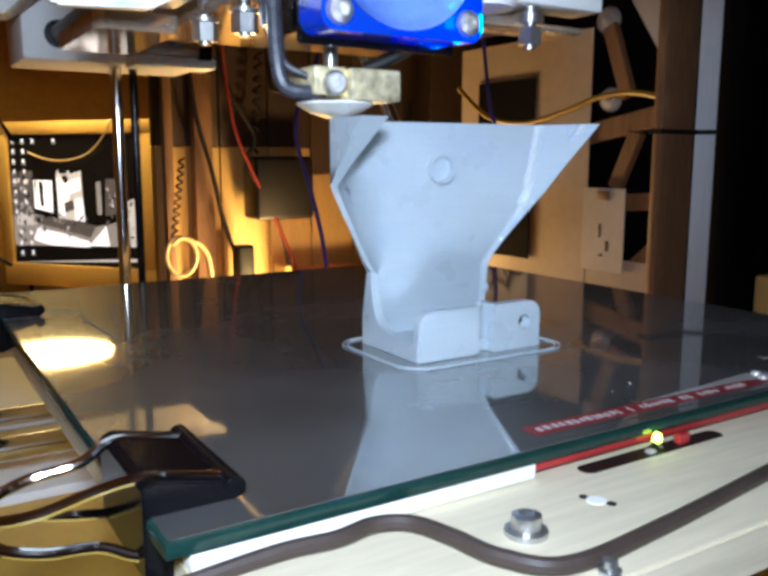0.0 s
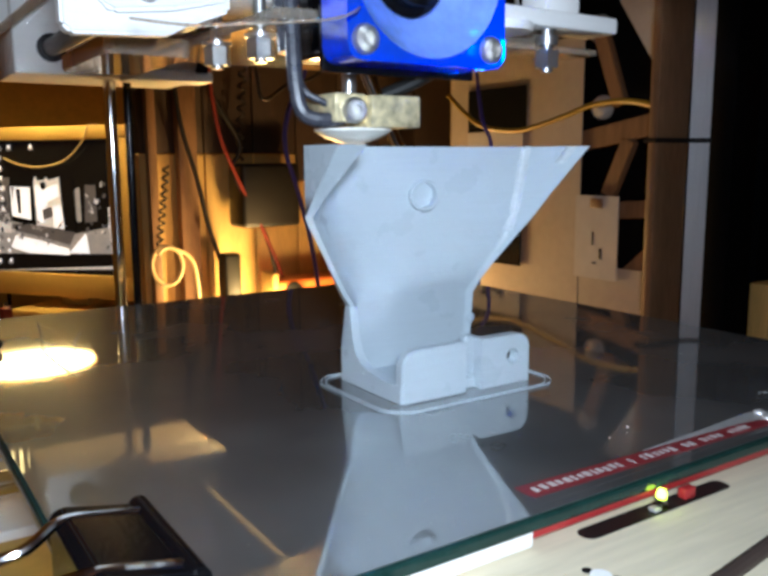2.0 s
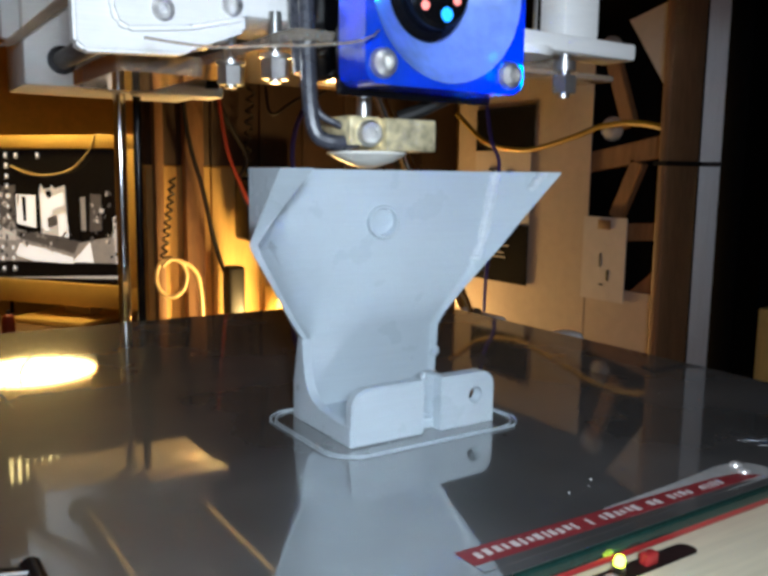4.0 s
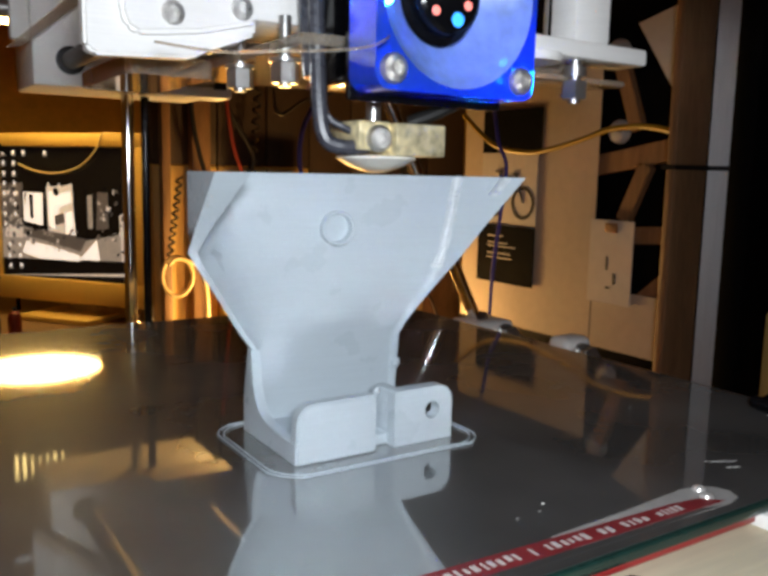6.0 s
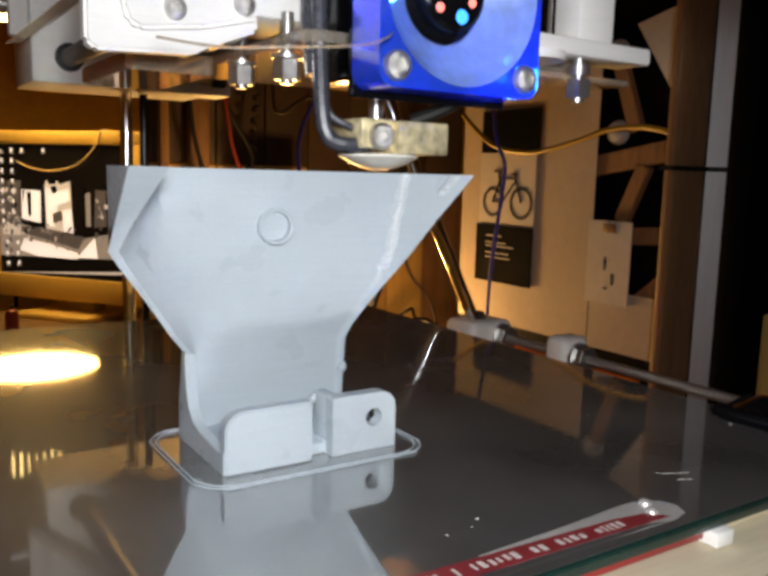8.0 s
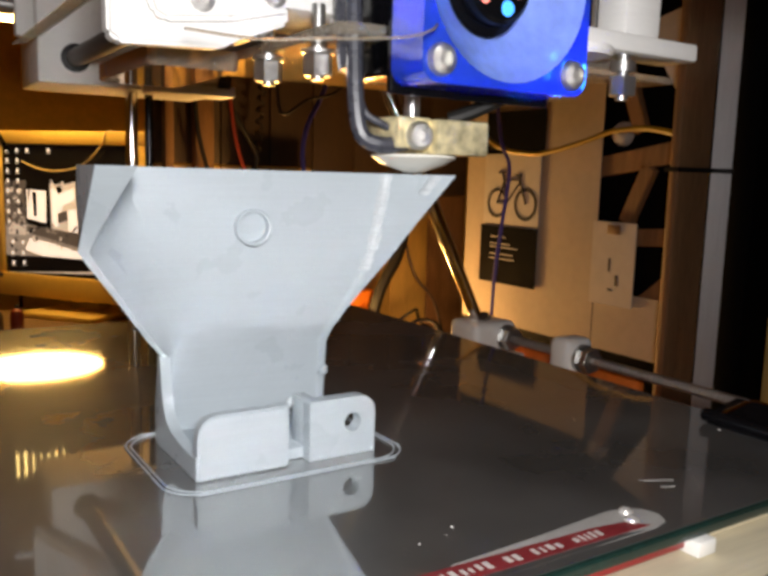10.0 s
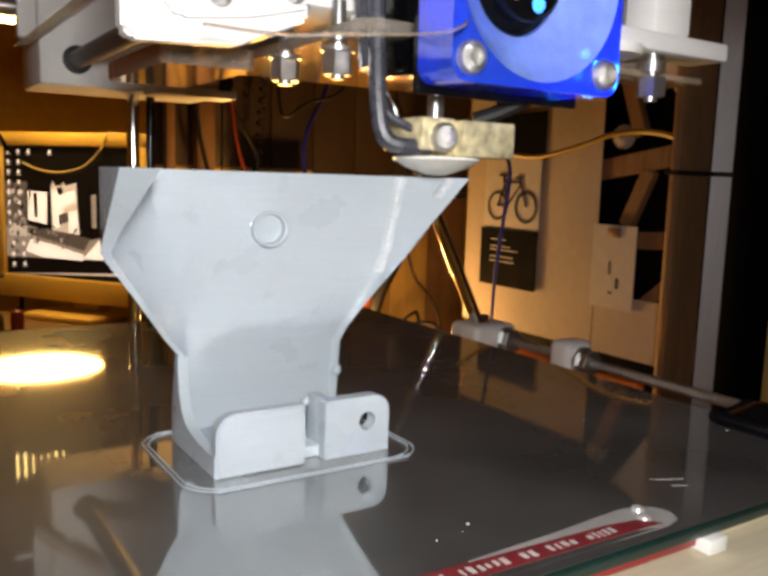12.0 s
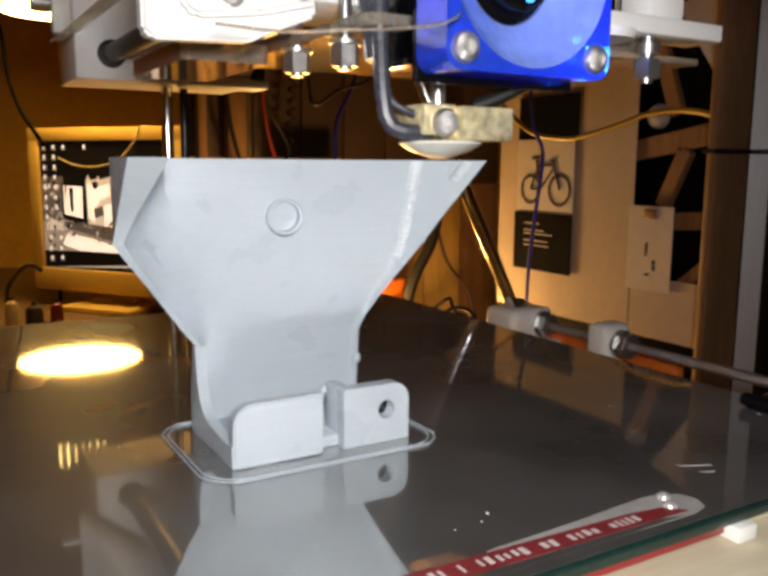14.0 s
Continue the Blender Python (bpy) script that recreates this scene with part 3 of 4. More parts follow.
        poly("picture_patch", [(u, v), (u + du, v + q * 0.5), (u + du + q, v + dv), (u + q, v + dv)], rnd.choice(tones), 6.2 - 0.008 * k)
    spots = [(0.035, 0.03 + 0.077 * k) for k in range(8)] + [(0.115, 0.03 + 0.077 * k) for k in range(7)] + [(0.195, 0.03), (0.36, 0.03), (0.06, 0.885), (0.145, 0.885), (0.06, 0.725), (0.14, 0.73), (0.055, 0.81), (0.14, 0.81)]
    for u, v in spots:
        rect("desktop_icon", u, v, 0.016, 0.026, SCREEN_WHITE, 4.8)
        rect("icon_label", u - 0.008, v + 0.031, 0.032, 0.008, SCREEN_GREY, 4.8)


monitor()
cream = hanging_cable("cream_cable", [(-114, 4, 320), (-70, 2, 306), (-14, -1, 302), (48, -2, 316), (92, -3, 352), (104, 0, 380), (112, 12, 383), (120, 40, 380)], 1.7, CABLE_CREAM, "thin cream cable drooping over the monitor's top edge")
cream.matrix_basis = pose(0.3285, 1.7227, -0.255, 0, 0, -52.8)
hanging_cable("black_cable", [(138, 1925, 1599), (140, 1920, 700), (147, 1911, 445), (173, 1874, 325), (179, 1854, 236), (197, 1830, 161), (228, 1801, 99), (262, 1880, 40), (262, 1890, -254)], 4.2, CARD_BLACK, "black cable curving down behind the monitor")
hanging_cable("brown_cable", [(196, 1640, -150), (172, 1627, -136), (148, 1637, -159), (133, 1640, -191), (135, 1645, -253)], 4.0, CABLE_BROWN, "dark brown cable bent beside the monitor")


def plug(x, y, high, r, material, label):
    t = thing("plug", label, "plug", (x, y, -255), group="plugs beside the monitor")
    part("body", lathe((0, 0, 0), (0, 0, 1), ((r, 0), (r, high * 0.7), (r * 0.8, high * 0.9), (r * 0.3, high))), material, t)
    part("collar", lathe((0, 0, high * 0.95), (0, 0, 1), ((r * 0.35, 0), (r * 0.3, 8), (r * 0.1, 9))), BLACK_RUBBER, t)


plug(139, 1630, 52, 13, CABLE_CREAM, "cream plug standing on the low table")
plug(176, 1612, 44, 16, CABLE_BROWN, "dark brown plug standing on the low table")
plug(214, 1600, 48, 12, CABLE_RED, "dull red plug standing on the low table")


def desk_lamp():
    t = thing("hanging_lamp", "hanging lamp with wide shade glowing warm at its mouth", "lamp", (262, 1655, 336))
    part("shade", lathe((0, 0, 0), (0, 0, 1), ((122, 0), (120, 2), (83, 12), (38, 20), (6, 24), (4, 150), (1, 151)), seg=48), BEZEL, t)
    part("bulb_mouth", lathe((0, 0, -1.5), (0, 0, 1), ((116, 0), (114, 1.2)), seg=48), LAMP_GLOW, t)
    part("vented_neck", box(-60, 46, -40, 40, 136, 222, 4), WOOD_BROWN, t)
    for k, (wide, tall) in enumerate(((3.4, 44), (3.8, 46), (2.0, 34), (1.8, 30), (2.6, 30), (3.2, 36), (2.2, 32))):
        part("vent_slot", box(-54 + k * 14 - wide / 2, -54 + k * 14 + wide / 2, -41.5, -39, 158 + (46 - tall) / 2, 158 + (46 + tall) / 2, 0.4), SLOT_GLOW, t)
    part("cord", cyl((0, 0, 222), (0, 0, 1264), 4), BLACK_RUBBER, t)


desk_lamp()
# ---- printer frame (stands still) ----
def printer_frame():
    f = thing("printer_frame", "steel rod printer frame with white plastic corner pieces", "printer", (0, 0, -165))
    Z = 165

    def fz(p):
        return (p[0], p[1], p[2] + Z)
    part("vertical_rod", cyl(fz((105.4, 396, -150)), fz((107.4, 396, 420)), 2.9), CHROME, f)
    part("lead_screw", cyl(fz((113.2, 394, -150)), fz((115.2, 394, 420)), 2.0, seg=14), BLACK_METAL, f)
    for x in (78.8, 128):
        part("gantry_rod", cyl(fz((x, -120, 104.5)), fz((x, 400, 104.5)), 4.0), GREY_DULL, f)
    end = part("gantry_end", box(63, 147, 384, 430, 93 + Z, 175 + Z, 1.5), WHITE_PLA, f)
    part("rod_socket", lathe(fz((78.8, 384, 104.5)), (0, -1, 0), ((6.2, 0), (6.2, 1.0), (5.2, 1.2))), BLACK_RUBBER, end)
    part("flange", box(108, 147, 366, 384, 91 + Z, 96 + Z, 1), WHITE_PLA, end)
    part("clamp_bolt", cyl(fz((110, 368, 99)), fz((138, 368, 99)), 3.2), STEEL, end)
    part("clamp_nut", hexnut(fz((138, 368, 99)), (1, 0, 0), 9, 6), BLACK_METAL, end)
    part("tie_strip", prism([fz((51, 372, 106)), fz((57, 372, 107)), fz((86, 372, 131)), fz((78, 372, 131))], (0, -1, 0), 3, 0.4), ACRYLIC, end)
    part("idler_plate", box(55, 62.6, 386, 392, 112 + Z, 150 + Z, 1), WHITE_PLA, end)
    part("idler_bolt", cyl(fz((47, 390, 125)), fz((54.8, 390, 125)), 4.2, bevel=0.5), STEEL, end)
    part("gantry_end", box(40, 150, -170, -125, 70 + Z, 175 + Z, 1.5), WHITE_PLA, f)
    # foot corner, cross rod and sloping rod
    part("cross_rod", cyl(fz((282, 60, -27.5)), fz((283, 336, -27.5)), 2.3), THREAD, f)
    part("sloping_rod", cyl(fz((274, 334, -20)), fz((137, 350, 260)), 3.4), CHROME, f)
    corner = part("corner_foot", box(262, 291, 320, 344, -36 + Z, -19 + Z, 4, 3), WHITE_PLA, f)
    part("washer", cyl(fz((283, 319, -27.5)), fz((283, 320.5, -27.5)), 7), STEEL, corner)
    part("nut", hexnut(fz((283, 314, -27.5)), (0, 1, 0), 11, 5), STEEL, corner)
    part("rod_washer", cyl(fz((274.3, 334, -20.5)), fz((273.3, 334, -18.3)), 7), STEEL, corner)
    clamp = part("rod_clamp", box(273, 291, 265, 279, -37 + Z, -18 + Z, 4, 3), WHITE_PLA, f)
    part("washer", cyl(fz((282.5, 263, -27.5)), fz((282.5, 265.5, -27.5)), 7), STEEL, clamp)
    part("nut", hexnut(fz((282.5, 258, -27.5)), (0, 1, 0), 11, 5), STEEL, clamp)
    for y in (70, 330):
        part("foot", box(268, 296, y - 12, y + 12, 0, -37 + Z, 2), WHITE_PLA, f)
    part("white_tray", box(-60, 76, 264, 470, -68 + Z, -62 + Z, 1.5), WHITE_PLA, f)
    part("base_board", box(-130, 250, 60, 262, -74 + Z, -64 + Z, 1.5), YELLOW_BOARD, f)
    for x, y in ((-50, 275), (66, 460), (-120, 70), (240, 250)):
        part("leg", box(x - 6, x + 6, y - 6, y + 6, 0, (-69 if y in (275, 460) else -75) + Z, 1), WHITE_PLA, f)
    part("left_cross_rod", cyl(fz((-20, 40, -40)), fz((-20, 400, -40)), 4.0), CHROME, f)
    for y, z in ((120, -42), (284, -42), (261, -45)):
        part("slide_rod", cyl(fz((-60, y, z)), fz((262, y, z)), 4.0), CHROME, f)


printer_frame()
tagged(part("orange_bar", box(300, 306, 246, 332, -165, -32.5, 1.5), ORANGE_DARK), "orange plastic bar standing behind the cross rod", "bar")
tagged(part("pale_block", box(489, 530, 284, 299, -165, -27, 2), WOOD_PALE), "pale wooden block standing beside the black cabinet", "block")


for pts, r in (([(356, 640, -88), (372, 618, -92), (392, 606, -78), (408, 596, -86), (424, 580, -84)], 2.2), ([(350, 632, -94), (378, 610, -82), (396, 598, -88), (418, 590, -74), (430, 572, -86)], 1.8),
               ([(362, 628, -84), (384, 622, -96), (400, 602, -88), (414, 584, -98)], 1.5)):
    drop = [(pts[0][0], pts[0][1] + 10, -163)] + pts + [(pts[-1][0] + 4, pts[-1][1] - 6, -163)]
    hanging_cable("black_cable", drop, r, BLACK_RUBBER, "loose black cable looped on the desk behind the bed")


# ---- the sliding bed and what lies on it ----
def print_bed():
    t = thing("print_bed", "glass plate over a red heater board on a plywood carriage", "printer bed")
    X0, X1, Y0, Y1 = 32.5, 239, 81, 302
    part("plywood_carriage", prism(rounded(36, 254, 51.5, 330, 8, -13.8), (0, 0, 1), 8.2, 0.5), PLY, t)
    part("heater_board", box(96, 176, 82.2, 200, -4.4, -2.6, 0.3), PCB_RED, t)
    part("edge_strip", box(36, 95.8, 81.6, 300, -5.4, -2.5, 0.4), FOAM, t)
    part("white_spacer", box(176.2, 181, 79.6, 90, -5.4, -2.6, 0.4), FOAM, t)
    part("under_board", box(181.5, 237, 84, 300, -5.4, -2.6, 0.4), PLY, t)
    part("glass_plate", box(X0, X1, Y0, Y1, -2.5, -0.2, 0.4), GLASS_EDGE, t)
    part("mirror_face", prism(rounded(X0 + 0.7, X1 - 0.7, Y0 + 0.7, Y1 - 0.7, 1, -0.15), (0, 0, 1), 0.15), MIRROR, t)
    win = part("tinned_border", prism([(132, 84.4, 0), (150, 84.0, 0), (170, 83.6, 0), (173.6, 84.6, 0), (175, 87.2, 0), (174, 90.0, 0), (171, 91.9, 0), (167, 92.3, 0), (150, 91.0, 0), (132, 90.2, 0)], (0, 0, 1), 0.06), SILVER, t)
    part("board_face", prism([(100, 86.0, 0.06), (164, 84.9, 0.06), (170, 84.8, 0.06), (167, 87.8, 0.06), (160, 88.8, 0.06), (100, 90.8, 0.06)], (0, 0, 1), 0.05), PCB_DIM, win)
    part("dark_gap", prism([(100, 83.8, 0.06), (168, 83.8, 0.06), (163, 84.8, 0.06), (100, 85.9, 0.06)], (0, 0, 1), 0.05), MIRROR, win)
    x = 102.0
    while x < 160:
        wide = random.uniform(0.4, 1.1)
        y = 88.4 - (x - 101) * 0.028
        part("printed_bar", box(x, x + wide, y - random.uniform(0.6, 1.1), y + random.uniform(0.5, 1.1), 0.11, 0.16, 0), INK_WHITE, win)
        x += wide + random.choice((0.7, 0.7, 0.9, 2.8))
    for at in ((170.5, 90.6), (168.6, 87.6)):
        part("solder_dot", lathe((*at, 0.06), (0, 0, 1), ((1.3, 0), (1.1, 0.5), (0.5, 0.8), (0.1, 0.85))), SILVER, win)
    part("indicator_led", lathe((124.2, 80.0, -3.6), (0, -0.1, 1), ((0.85, 0), (0.85, 0.8), (0.6, 1.4), (0.15, 1.6))), GREEN_LED, t)
    part("led_base", lathe((124.2, 80.0, -5.6), (0, -0.1, 1), ((1.5, 0), (1.5, 0.6), (1.0, 0.8), (1.0, 1.9))), GLASS, t)
    part("led_lead", box(121.6, 123.2, 79.0, 80.6, -5.6, -4.8, 0.2), SILVER, t)
    part("red_component", box(130, 133, 79.2, 81, -5.5, -3.4, 0.4), PCB_RED, t)
    part("slot", prism(rounded(105, 143, 78.4, 82.2, 1.8, -5.62), (0, 0, 1), 0.1), BLACK_RUBBER, t)
    part("carriage_screw", lathe((81, 67.6, -5.6), (0, 0, 1), ((3.2, 0), (3.2, 0.8), (2.2, 1.0), (2.2, 3.0), (1.2, 3.4), (0.3, 3.1))), STEEL, t)
    part("cable", tube([(30, 80, -6), (46.5, 79, -4.2), (55.5, 78, -4), (62, 79, -4), (67, 76.5, -4), (69.5, 70, -4), (71.5, 62, -4), (78, 56, -4.2), (96, 57, -4.4), (130, 61.3, -4.4), (180, 68, -4.4), (245, 76, -4.4)], 1.25), CABLE_BROWN, t)
    for at in ((97.6, 72.4), (99.4, 68.2)):
        part("dowel_hole", cyl((*at, -5.65), (*at, -5.5), 0.8, seg=12), BLACK_RUBBER, t)
    part("plug_disc", cyl((98.2, 70.3, -5.65), (98.2, 70.3, -5.45), 1.6, seg=20), FOAM, t)
    part("edge_bolt", lathe((83, 53.6, -5.6), (0, 0, 1), ((1.6, 0), (1.6, 0.5), (1.0, 0.7), (1.0, 1.8), (0.2, 2.0))), STEEL, t)
    for x, y, ln, tu in ((188, 97.6, 6, -24), (187, 94.5, 3, -24)):
        sc = part("scratch", box(-ln / 2, ln / 2, -0.06, 0.06, 0.0, 0.04, 0), FOAM, t)
        sc.matrix_basis = pose(x * MM, y * MM, 0, 0, 0, tu)
    # specks and dried smears of glue on the glass
    for x, y, r in ((227.4, 111.8, 0.3), (184.9, 99.4, 0.18), (140.2, 100.6, 0.3), (201.9, 133.3, 0.18), (137.5, 98.6, 0.16), (132, 98.2, 0.2)):
        part("glass_speck", lathe((x, y, 0.0), (0, 0, 1), ((r, 0), (r * 0.8, r * 0.3), (r * 0.3, r * 0.45)), seg=8), FOAM, t)
    for line in ([(61.5, 287, 0.05), (58, 262, 0.12), (54.6, 238, 0.12), (56, 205, 0.05)], [(70, 262, 0.05), (64, 244, 0.12), (61, 225, 0.05)]):
        part("glue_smear", tube(line, 0.2, seg=8), GLUE, t)
    return t


BED_T = print_bed()


def bracket():
    """The half-finished print: base with a split lip, upright back and flared sides."""
    bm = bmesh.new()
    # level; left side: outer, inner, front, bend x, y, start of the back; right side: bend x, y, tip x, y
    L = ((0.0, 110.4, 111.8, 161, 112.2, 161.5, 113, 147.2, 161.6, 148.0, 160.5),
         (8, 110.4, 111.8, 161, 112.2, 161.5, 113, 147.2, 161.6, 148.0, 160.2),
         (19.3, 110.4, 111.6, 160, 112.4, 161.2, 114, 147.2, 161.0, 148.0, 159.2),
         (22.5, 107.6, 108.8, 158.8, 111.5, 160.8, 116, 148.0, 158.9, 148.6, 157.4),
         (27, 104.2, 105.4, 156.8, 109.6, 159.8, 117, 149.7, 156.2, 150.4, 154.6),
         (33, 99.6, 100.9, 153.6, 105.6, 157.6, 116, 152.5, 153.0, 153.2, 150.6),
         (39.5, 94.3, 95.9, 149.8, 101.0, 154.8, 113, 154.8, 151.5, 156.6, 146.4),
         (42, 92.5, 94.4, 148.4, 99.6, 154.0, 111, 155.2, 151.3, 157.8, 145.0),
         (47, 92.5, 95.6, 143.8, 99.2, 152.8, 106, 155.9, 151.0, 160.2, 142.2),
         (51, 92.5, 97.0, 139.8, 99.8, 152.2, 104.5, 156.5, 150.7, 162.4, 139.9),
         (57.2, 92.5, 99.2, 133.9, 101.2, 150.0, 104, 157.4, 150.2, 165.6, 136.2))
    rings = []
    for z, xo, xi, yf, ax, ay, bl, bx, by, rx, ry in L:
        back = min(148.6 + max(0, 42 - z) * 0.62, 165)
        g = 0.0 if z < 20 else min(1.0, (z - 19.3) / 18)
        fx, fy = (rx - bx), (ry - by)
        # the back leans forward to the bend, which is rounded, and the flap goes on from there
        yl = 162.0 - (162.0 - ay) * 0.5 * g
        wx, wy = (bx - bl), (by - yl)
        wl, fl = math.hypot(wx, wy), math.hypot(fx, fy)
        ux, uy, vx, vy = wx / wl, wy / wl, fx / fl, fy / fl
        e0, e1 = 2.0 * (0.3 + 0.7 * g), min(2.0, 0.7 * fl)
        curve = [(bl + wx * q, yl + wy * q) for q in (0.3, 0.6)]
        curve += [(bx - (1 - q) ** 2 * e0 * ux + q * q * e1 * vx, by - (1 - q) ** 2 * e0 * uy + q * q * e1 * vy) for q in (0.0, 0.2, 0.4, 0.6, 0.8, 1.0)]
        pts = [(xo, yf), (xi, yf), (ax, ay), ((ax + bl) / 2, ay + (yl - ay) * 0.68), (bl, yl), 
               *curve,
               (rx, ry), (rx + 1.0, ry + 1.3), (bx + 1.6, by + 2.6), (bl + wx * 0.6, yl + 3.0 + wy * 0.6), (bl + wx * 0.3, yl + 3.2 + wy * 0.3), (max(bl - 2, xo + 6.5), yl + 3.2), (xo + 0.2, back)]
        rings.append([bm.verts.new((x * MM, y * MM, z * MM)) for x, y in pts])
    for u, w in zip(rings, rings[1:]):
        for k in range(len(u)):
            bm.faces.new((u[k], u[(k + 1) % len(u)], w[(k + 1) % len(u)], w[k]))
    bm.faces.new(rings[0][::-1])
    bm.faces.new(rings[-1])
    box(110.9, 147.9, 140.8, 163.6, 0.02, 2.4, 0.3, bm=bm)
    # left cheek: curved fall from the back to the lip
    side = [(110.2, 161.5, 0.1), (110.2, 138.6, 0.1), (110.2, 138.6, 4.5), (110.2, 142, 4.1), (110.2, 147, 4.4), (110.2, 152, 5.0), (110.2, 155.4, 6.2), (110.2, 157.6, 8.4), (110.2, 159, 12), (110.2, 160, 19), (110.2, 161.5, 19)]
    prism(side, (1, 0, 0), 2.2, bm=bm)

    def lip(x0, x1, rl, rr, hole=None):
        # upright lip with rounded corners
        pts = [(x0, 0.05), (x1, 0.05)]
        top = 12.2
        pts += [(x1 - rr + rr * math.cos(a), top - rr + rr * math.sin(a)) for a in np.linspace(0, math.pi / 2, 7)] if rr else [(x1, top)]
        pts += [(x0 + rl - rl * math.sin(a), top - rl + rl * math.cos(a)) for a in np.linspace(0, math.pi / 2, 7)] if rl else [(x0, top)]
        if hole:
            holed_plate(pts, *hole, 138.0, 3.0, 48, bm=bm)
        else:
            prism([(x, 138.0, z) for x, z in pts], (0, 1, 0), 3.0, 0.35, bm=bm)
    lip(110.4, 128.8, 4.0, 0)
    lip(133.2, 148.3, 0.6, 3.6, (143.0, 6.9, 1.9))
    box(133.25, 136.2, 140.8, 146.5, 0.1, 12.0, 0.5, bm=bm)
    ob = part("printed_bracket", bm, GREY_PLA)
    tagged(ob, "half-printed pale grey plastic bracket with flared sides on the glass", "printed part")
    part("boss", lathe((127.9, 154.6, 45.6), (-0.15, -1, 0), ((3.8, -2), (3.8, 1.5), (3.5, 1.8), (3.1, 1.7), (2.9, -0.4), (0.3, -0.5))), GREY_PLA, ob)
    # blobs where each layer was begun, up the bend and near the tip
    rnd = random.Random(3)
    beads = None
    for (z0, x0, y0), (z1, x1, y1), n, rad in (((36, 154.4, 153.4), (40, 155.8, 152.9), 7, 2.5), ((40, 155.8, 152.9), (57, 158.3, 151.6), 28, 2.7), ((53, 162.4, 142.8), (57, 163.9, 140.4), 7, 1.6)):
        for k in range(n):
            q, h = (k + 0.5) / n, (z1 - z0) / n
            at = [a + (b_ - a) * q + rnd.uniform(-0.1, 0.1) for a, b_ in ((x0, x1), (y0, y1))]
            rr = rad * rnd.uniform(0.94, 1.05)
            beads = lathe((*at, z0 + h * k), (rnd.uniform(-0.08, 0.08), rnd.uniform(-0.1, 0.06), 1), ((rr - 0.08, 0), (rr, h * 0.2), (rr, h * 0.8), (rr - 0.08, h)), seg=28, bm=beads)
    part("layer_seam", beads, GREY_GLOSS, ob, "line of small plastic blobs up the bend")
    part("stringing", lathe((147.4, 160.2, 11.3), (0.4, -0.3, 1), ((0.9, 0), (1.1, 1.2), (0.4, 2.4))), GREY_PLA, ob)
    part("stringing", lathe((129.6, 140.2, 11.6), (0.2, -0.3, 1), ((0.7, 0), (0.8, 0.8), (0.2, 1.8))), GREY_PLA, ob)
    return ob


BRACKET = bracket()


def skirt():
    """Thin outline of plastic drawn round the part before it was begun."""
    b = None
    for grow in (0.0, 0.9):
        pts = rounded(104.6 - grow, 153.2 + grow, 132.6 - grow, 168 + grow, 7.5, 0.3, n=8)
        b = tube(pts + [pts[0]], 0.15, seg=6, bm=b, per=2)
    return tagged(part("skirt_outline", b, GREY_PLA), "thin double line of grey plastic round the print", "filament line")


SKIRT = skirt()


def binder_clip(at, turn, label):
    t = thing("binder_clip", label, "clip", at, group="clips holding the glass")
    t.matrix_basis = pose(*[v * MM for v in at], 0, 0, turn)
    b = prism([(-12.5, 0, 0.3), (-12.5, 0.2, 2.6), (-12.5, 11.6, 4.9), (-12.5, 13.4, 4.0), (-12.5, 13.4, -9.5), (-12.5, 11.6, -10.6), (-12.5, 0.2, -5.4), (-12.5, 0, -3.0)], (1, 0, 0), 25, 0.3)
    part("body", b, BLACK_METAL, t)
    for z in (2.0, -4.8):
        part("jaw_roll", cyl((-13.5, 0.4, z), (13.5, 0.4, z), 1.6, seg=16, bevel=0.3), BLACK_METAL, t)
    for s in (1, -1):
        z = [v if s > 0 else -3.0 - v for v in (2.4, 3.4, 4.3, 2.6, 1.4, 0.5, 0.3)]
        w = [(-9.5, 0.4, z[0]), (-9.2, 6, z[1]), (-8.6, 12.5, z[2]), (-6.0, 18, z[3]), (-6.6, 25, z[4]), (-4.4, 30, z[5]), (0, 31.5, z[6])]
        part("wire_handle", tube(w + [(-a, b_, c) for a, b_, c in w[-2::-1]], 0.85, seg=10), CHROME, t)
    return t


# jaws bite the plate's edge; the back of each clip stands outside it
CLIPS = [(binder_clip((45.5, 102, 0), 90, "black steel binder clip with chrome handles gripping the glass"), (45.5, 102, 0, 90)),
         (binder_clip((44, 262, 0), 90, "black binder clip with chrome handles at the plate's far edge"), (44, 262, 0, 90)),
         (binder_clip((229, 104, 0), -90, "black binder clip with chrome handles gripping the glass"), (229, 104, 0, -90))]


